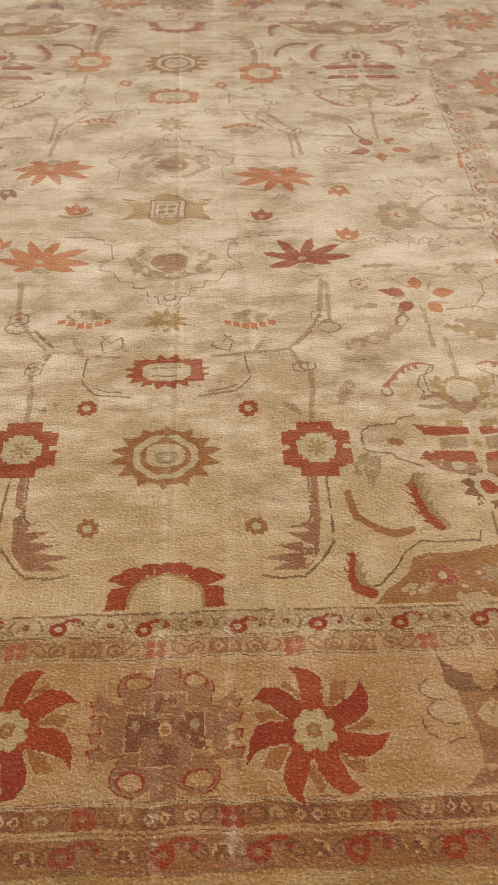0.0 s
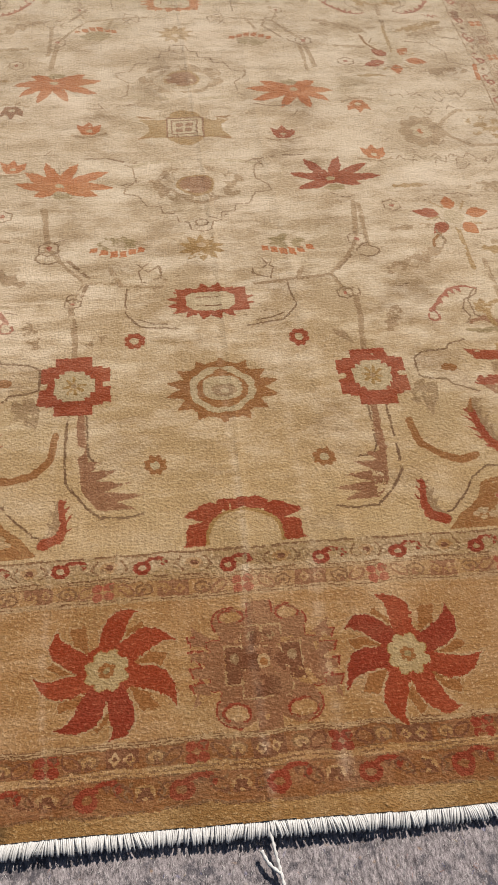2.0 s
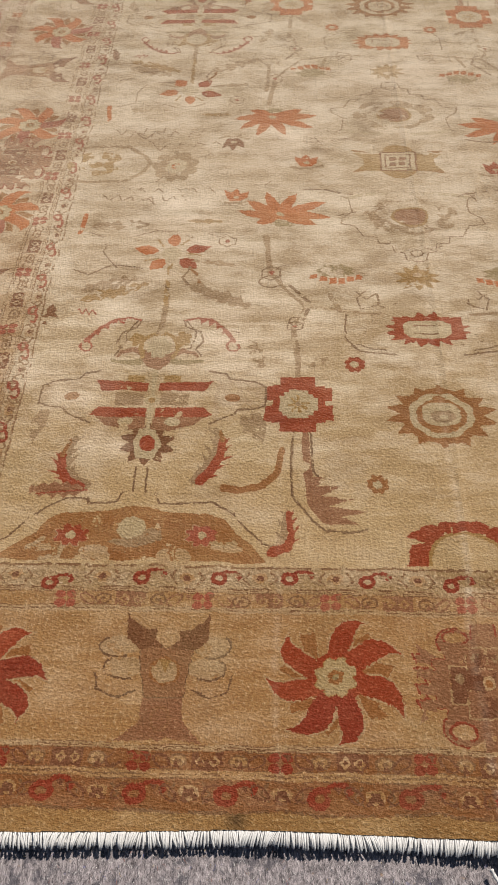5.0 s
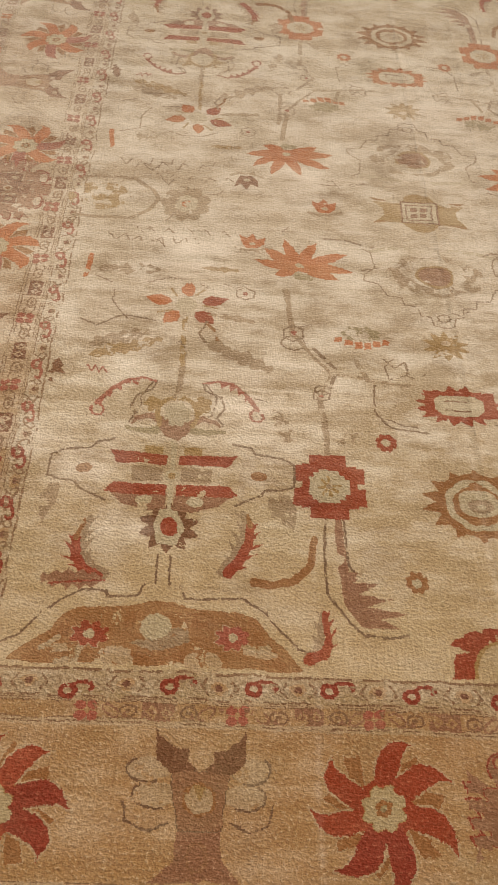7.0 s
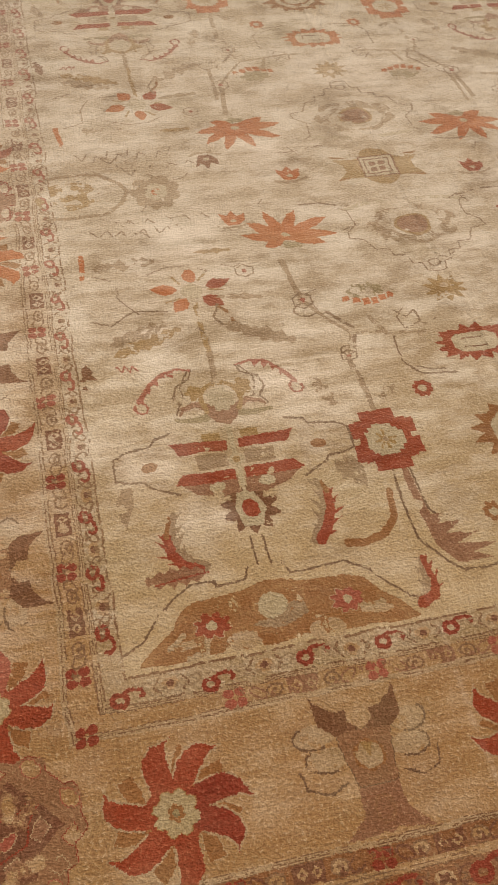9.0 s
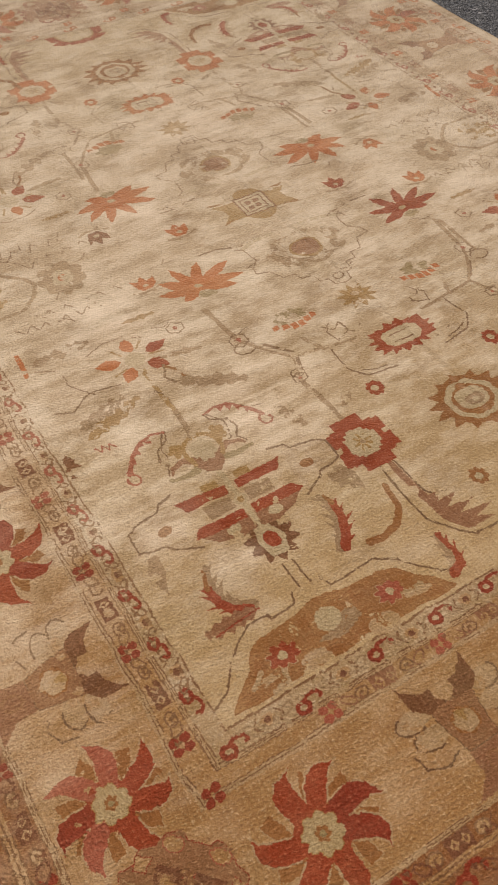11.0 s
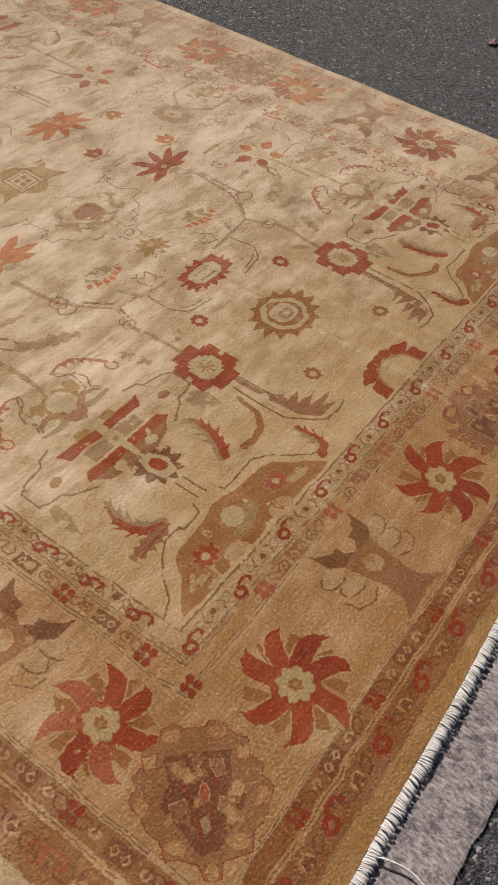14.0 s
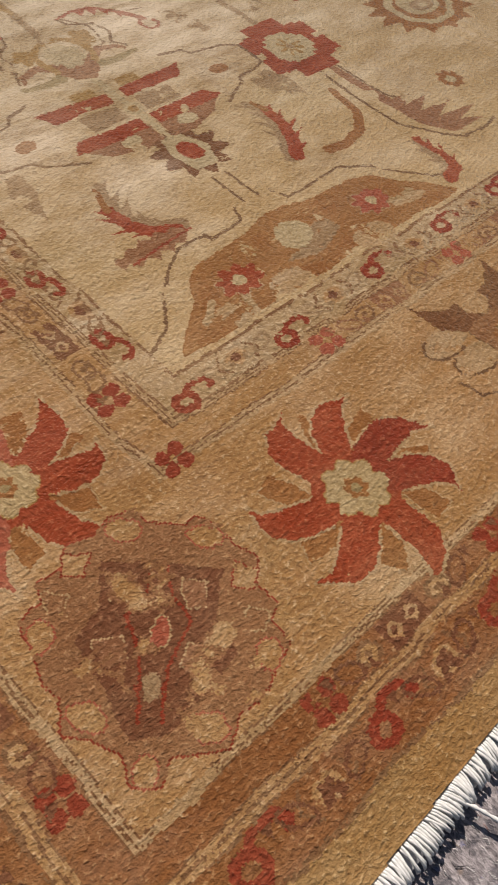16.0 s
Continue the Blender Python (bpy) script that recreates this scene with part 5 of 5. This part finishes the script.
for x in np.linspace(LEFT, RIGHT, 240):
    ye = float(near_edge(x))
    ring = [bm.verts.new((x, ye + dy, float(relief(x, ye)) - .0012 + z)) for dy, z in ((.006, -.0055), (-.003, -.0030), (-.015, -.0036), (-.019, -.0070), (.006, -.009))]
    if prev:
        for k in range(5):
            bm.faces.new((prev[k], prev[(k + 1) % 5], ring[(k + 1) % 5], ring[k]))
    prev = ring
part("end_weave", bm_mesh("end_weave", bm, COTTON), rug, "white flat-woven end below the fringe")
x = LEFT
while x < RIGHT:
    tube(far_bm, [(x, FAR - .006, -.004), (x + .001, FAR + .012, -.006), (x + .002, FAR + .026, -.012)], [.0022, .0026, .0015], 5)
    x += .006
tagged(part("fringe_rest", bm_mesh("fringe_rest", far_bm, COTTON, True), rug, "rest of the white cotton fringe"), kind="stuff")


def string(pts, r):
    bm = bmesh.new()
    tube(bm, pts, [r * (1 + .25 * math.sin(k * 1.7)) for k in range(len(pts))], 7)
    return bm


def curve_pts(ctrl, n=30):
    """Smooth line through the control points."""
    out = []
    c = [ctrl[0]] + list(ctrl) + [ctrl[-1]]
    for k in range(1, len(c) - 2):
        p0, p1, p2, p3 = [Vector(q) for q in c[k - 1:k + 3]]
        for s in range(n):
            t = s / n
            out.append(0.5 * ((2 * p1) + (p2 - p0) * t + (2 * p0 - 5 * p1 + 4 * p2 - p3) * t * t + (3 * p1 - p0 - 3 * p2 + p3) * t ** 3))
    out.append(Vector(ctrl[-1]))
    return out


tie = part("loose_warp", bm_mesh("loose_warp", string(curve_pts([(-.008, -.45, -.004), (-.002, -.49, -.004), (.004, -.525, -.006), (.012, -.56, -.007), (.045, -.61, -.009)], 12), .0026), COTTON, True), rug, "long loose white warp thread")
part("thread_end", bm_mesh("thread_end", string(curve_pts([(-.022, -.495, -.004), (-.012, -.515, -.005), (.004, -.53, -.005)], 8), .0028), COTTON, True), tie)
tie = part("loose_warp", bm_mesh("loose_warp", string(curve_pts([(-1.078, -.48, -.008), (-1.07, -.50, -.006), (-1.062, -.54, -.007), (-1.072, -.60, -.009), (-1.062, -.64, -.014)], 12), .0019), COTTON, True), rug, "long loose white warp thread")

# dry leaf on the pad
LEAF, nt, b = nodes_of("dry_leaf")
p = nt.nodes.new("ShaderNodeTexCoord").outputs["Object"]
nt.links.new(mix(nt, noise_tex(nt, p, 120.0), (0.03, 0.012, 0.012), (0.13, 0.055, 0.052)), b.inputs["Base Color"])
b.inputs["Roughness"].default_value = 0.6
leaf = tagged(new("dry_leaf"), "small curled dark red dry leaf on the felt", "leaf")
leaf.location = (-.195, -.580, FELT_Z + .001)
leaf.empty_display_size = .02
def lobe(length, width, ang, lift, curl):
    """One crumpled, toothed lobe of the dry leaf."""
    bm, n, cols = bmesh.new(), 12, []
    for i in range(n + 1):
        t = i / n
        w = width * (math.sin(math.pi * min(1, t * 1.02)) ** .8) * (1 + .45 * math.sin(t * 23)) + .0006
        cols.append([bm.verts.new((t * length, s * w, lift * math.sin(math.pi * t) + abs(s) * curl * math.sin(4 * t + s))) for s in (-1, -.5, 0, .5, 1)])
    for ca, cb in zip(cols, cols[1:]):
        for s in range(4):
            bm.faces.new((ca[s], cb[s], cb[s + 1], ca[s + 1]))
    ob = part("lobe", bm_mesh("lobe", bm, LEAF, True), leaf)
    ob.rotation_euler = (.25 * math.sin(ang * 3), -.25, ang)
    ob.location = (0, 0, .004)
    sol = ob.modifiers.new("thickness", "SOLIDIFY")
    sol.thickness = .0006


for length, width, ang, lift, curl in ((.030, .010, .3, .012, .006), (.034, .009, 1.35, .010, -.005), (.026, .008, 2.4, .014, .006), (.032, .009, -1.0, .004, .004), (.024, .007, -2.0, .006, .005)):
    lobe(length, width, ang, lift, curl)
for k, (dx, dy) in enumerate(((-.036, -.014), (-.02, -.035), (.012, -.03))):
    part("stalk", bm_mesh("stalk", string([(0, 0, .009), (dx * .5, dy * .45, .012), (dx, dy, .001)], .0009), LEAF, True), leaf)

# loose fibres of the felt
FIBRE, nt, b = nodes_of("felt_fibre")
isle = nt.nodes.new("ShaderNodeNewGeometry").outputs["Random Per Island"]
fr = nt.nodes.new("ShaderNodeValToRGB")
fr.color_ramp.interpolation = "CONSTANT"
for pos, colr in ((0.0, (.03, .028, .032)), (0.30, (.14, .13, .135)), (0.55, (.34, .32, .32)), (0.80, (.60, .58, .57)), (0.955, (.07, .08, .22)), (0.97, (.30, .12, .09)), (0.985, (.36, .26, .12))):
    el = fr.color_ramp.elements[0] if pos == 0.0 else fr.color_ramp.elements.new(pos)
    el.color = (*colr, 1)
nt.links.new(isle, fr.inputs[0])
nt.links.new(fr.outputs[0], b.inputs["Base Color"])
b.inputs["Roughness"].default_value = 0.9


def fibres(count, x0, x1, y0, y1, seed):
    """Short curved hairs lying on the felt."""
    r = np.random.default_rng(seed)
    c = np.stack([r.uniform(x0, x1, count), r.uniform(y0, y1, count)], 1)
    w = np.pi / 2 + r.normal(0, .5, count)
    bend, L, half = r.normal(0, .5, count), r.uniform(.003, .009, count), r.uniform(.00012, .00028, count)
    pts = []
    for k, t in enumerate((-.5, 0, .5)):
        ang = w + bend * t
        q = c + np.stack([np.cos(ang), np.sin(ang)], 1) * (L * t)[:, None]
        nrm = np.stack([-np.sin(ang), np.cos(ang)], 1) * half[:, None]
        z = FELT_Z + .0006 + (.0012 if k == 1 else .0) * r.uniform(.3, 1.6, count)
        for sgn in (-1, 1):
            pts.append(np.concatenate([q + sgn * nrm, z[:, None]], 1))
    v = np.stack(pts, 1).reshape(-1, 3)
    o = (np.arange(count) * 6)[:, None]
    f = np.concatenate([o + np.array([[0, 1, 3, 2]]), o + np.array([[2, 3, 5, 4]])], 1).reshape(-1, 4)
    me = bpy.data.meshes.new("felt_fuzz")
    me.from_pydata(v.tolist(), [], f.tolist())
    me.materials.append(FIBRE)
    return me


fuzz = new("felt_fuzz", fibres(10000, -1.38, .75, -.612, -.455, 8))
fuzz.parent = pad
tagged(fuzz, "grey, white and dark wool hairs of the felt", kind="stuff")

# grit and a scrap on the asphalt
STONE, nt, b = nodes_of("grit_stone")
rnd_out = nt.nodes.new("ShaderNodeNewGeometry").outputs["Random Per Island"]
nt.links.new(mix(nt, ramp(nt, rnd_out, 0, 1), (0.012, 0.012, 0.014), (0.13, 0.13, 0.14)), b.inputs["Base Color"])
b.inputs["Roughness"].default_value = 0.7


def pebbles(count, x0, x1, y0, y1, r0, r1, seed):
    r = np.random.default_rng(seed)
    base = np.array([(0, 0, 1), (1, 0, .1), (.3, .95, 0), (-.8, .6, .1), (-.8, -.6, 0), (.3, -.95, .1)])
    tri = np.array([(0, 1, 2), (0, 2, 3), (0, 3, 4), (0, 4, 5), (0, 5, 1)])
    c = np.stack([r.uniform(x0, x1, count), r.uniform(y0, y1, count), np.full(count, GROUND_Z)], 1)
    w = r.uniform(0, 2 * np.pi, count)
    s = r.uniform(r0, r1, count)
    v = base[None] * s[:, None, None] * r.uniform(.6, 1.2, (count, 6, 1))
    cw, sw = np.cos(w)[:, None], np.sin(w)[:, None]
    v = np.stack([v[..., 0] * cw - v[..., 1] * sw, v[..., 0] * sw + v[..., 1] * cw, v[..., 2] * .7], -1) + c[:, None]
    f = (tri[None] + (np.arange(count) * 6)[:, None, None]).reshape(-1, 3)
    me = bpy.data.meshes.new("grit")
    me.from_pydata(v.reshape(-1, 3).tolist(), [], f.tolist())
    me.materials.append(STONE)
    return me


tagged(new("grit", pebbles(9000, -1.95, -1.50, -.7, .5, .0015, .0042, 1)), "loose dark grit of the asphalt surface", "grit", kind="stuff")
tagged(new("grit", pebbles(110000, 1.42, 3.3, .3, 3.2, .0018, .0050, 2)), "loose dark grit of the asphalt surface", "grit", kind="stuff")
tagged(new("grit", pebbles(9000, -1.4, .6, -.72, -.622, .0015, .004, 3)), "loose dark grit of the asphalt surface", "grit", kind="stuff")
bm = bmesh.new()
bmesh.ops.create_icosphere(bm, subdivisions=2, radius=.03)
for v in bm.verts:
    v.co = Vector((v.co.x * 1.3, v.co.y * .8, v.co.z * .35)) * (1 + .9 * noise.noise(v.co * 75))
scrap = tagged(new("stone_scrap", bm_mesh("stone_scrap", bm, LEAF)), "dark ragged scrap lying on the asphalt", "scrap")
scrap.location = (2.29, .82, GROUND_Z + .008)
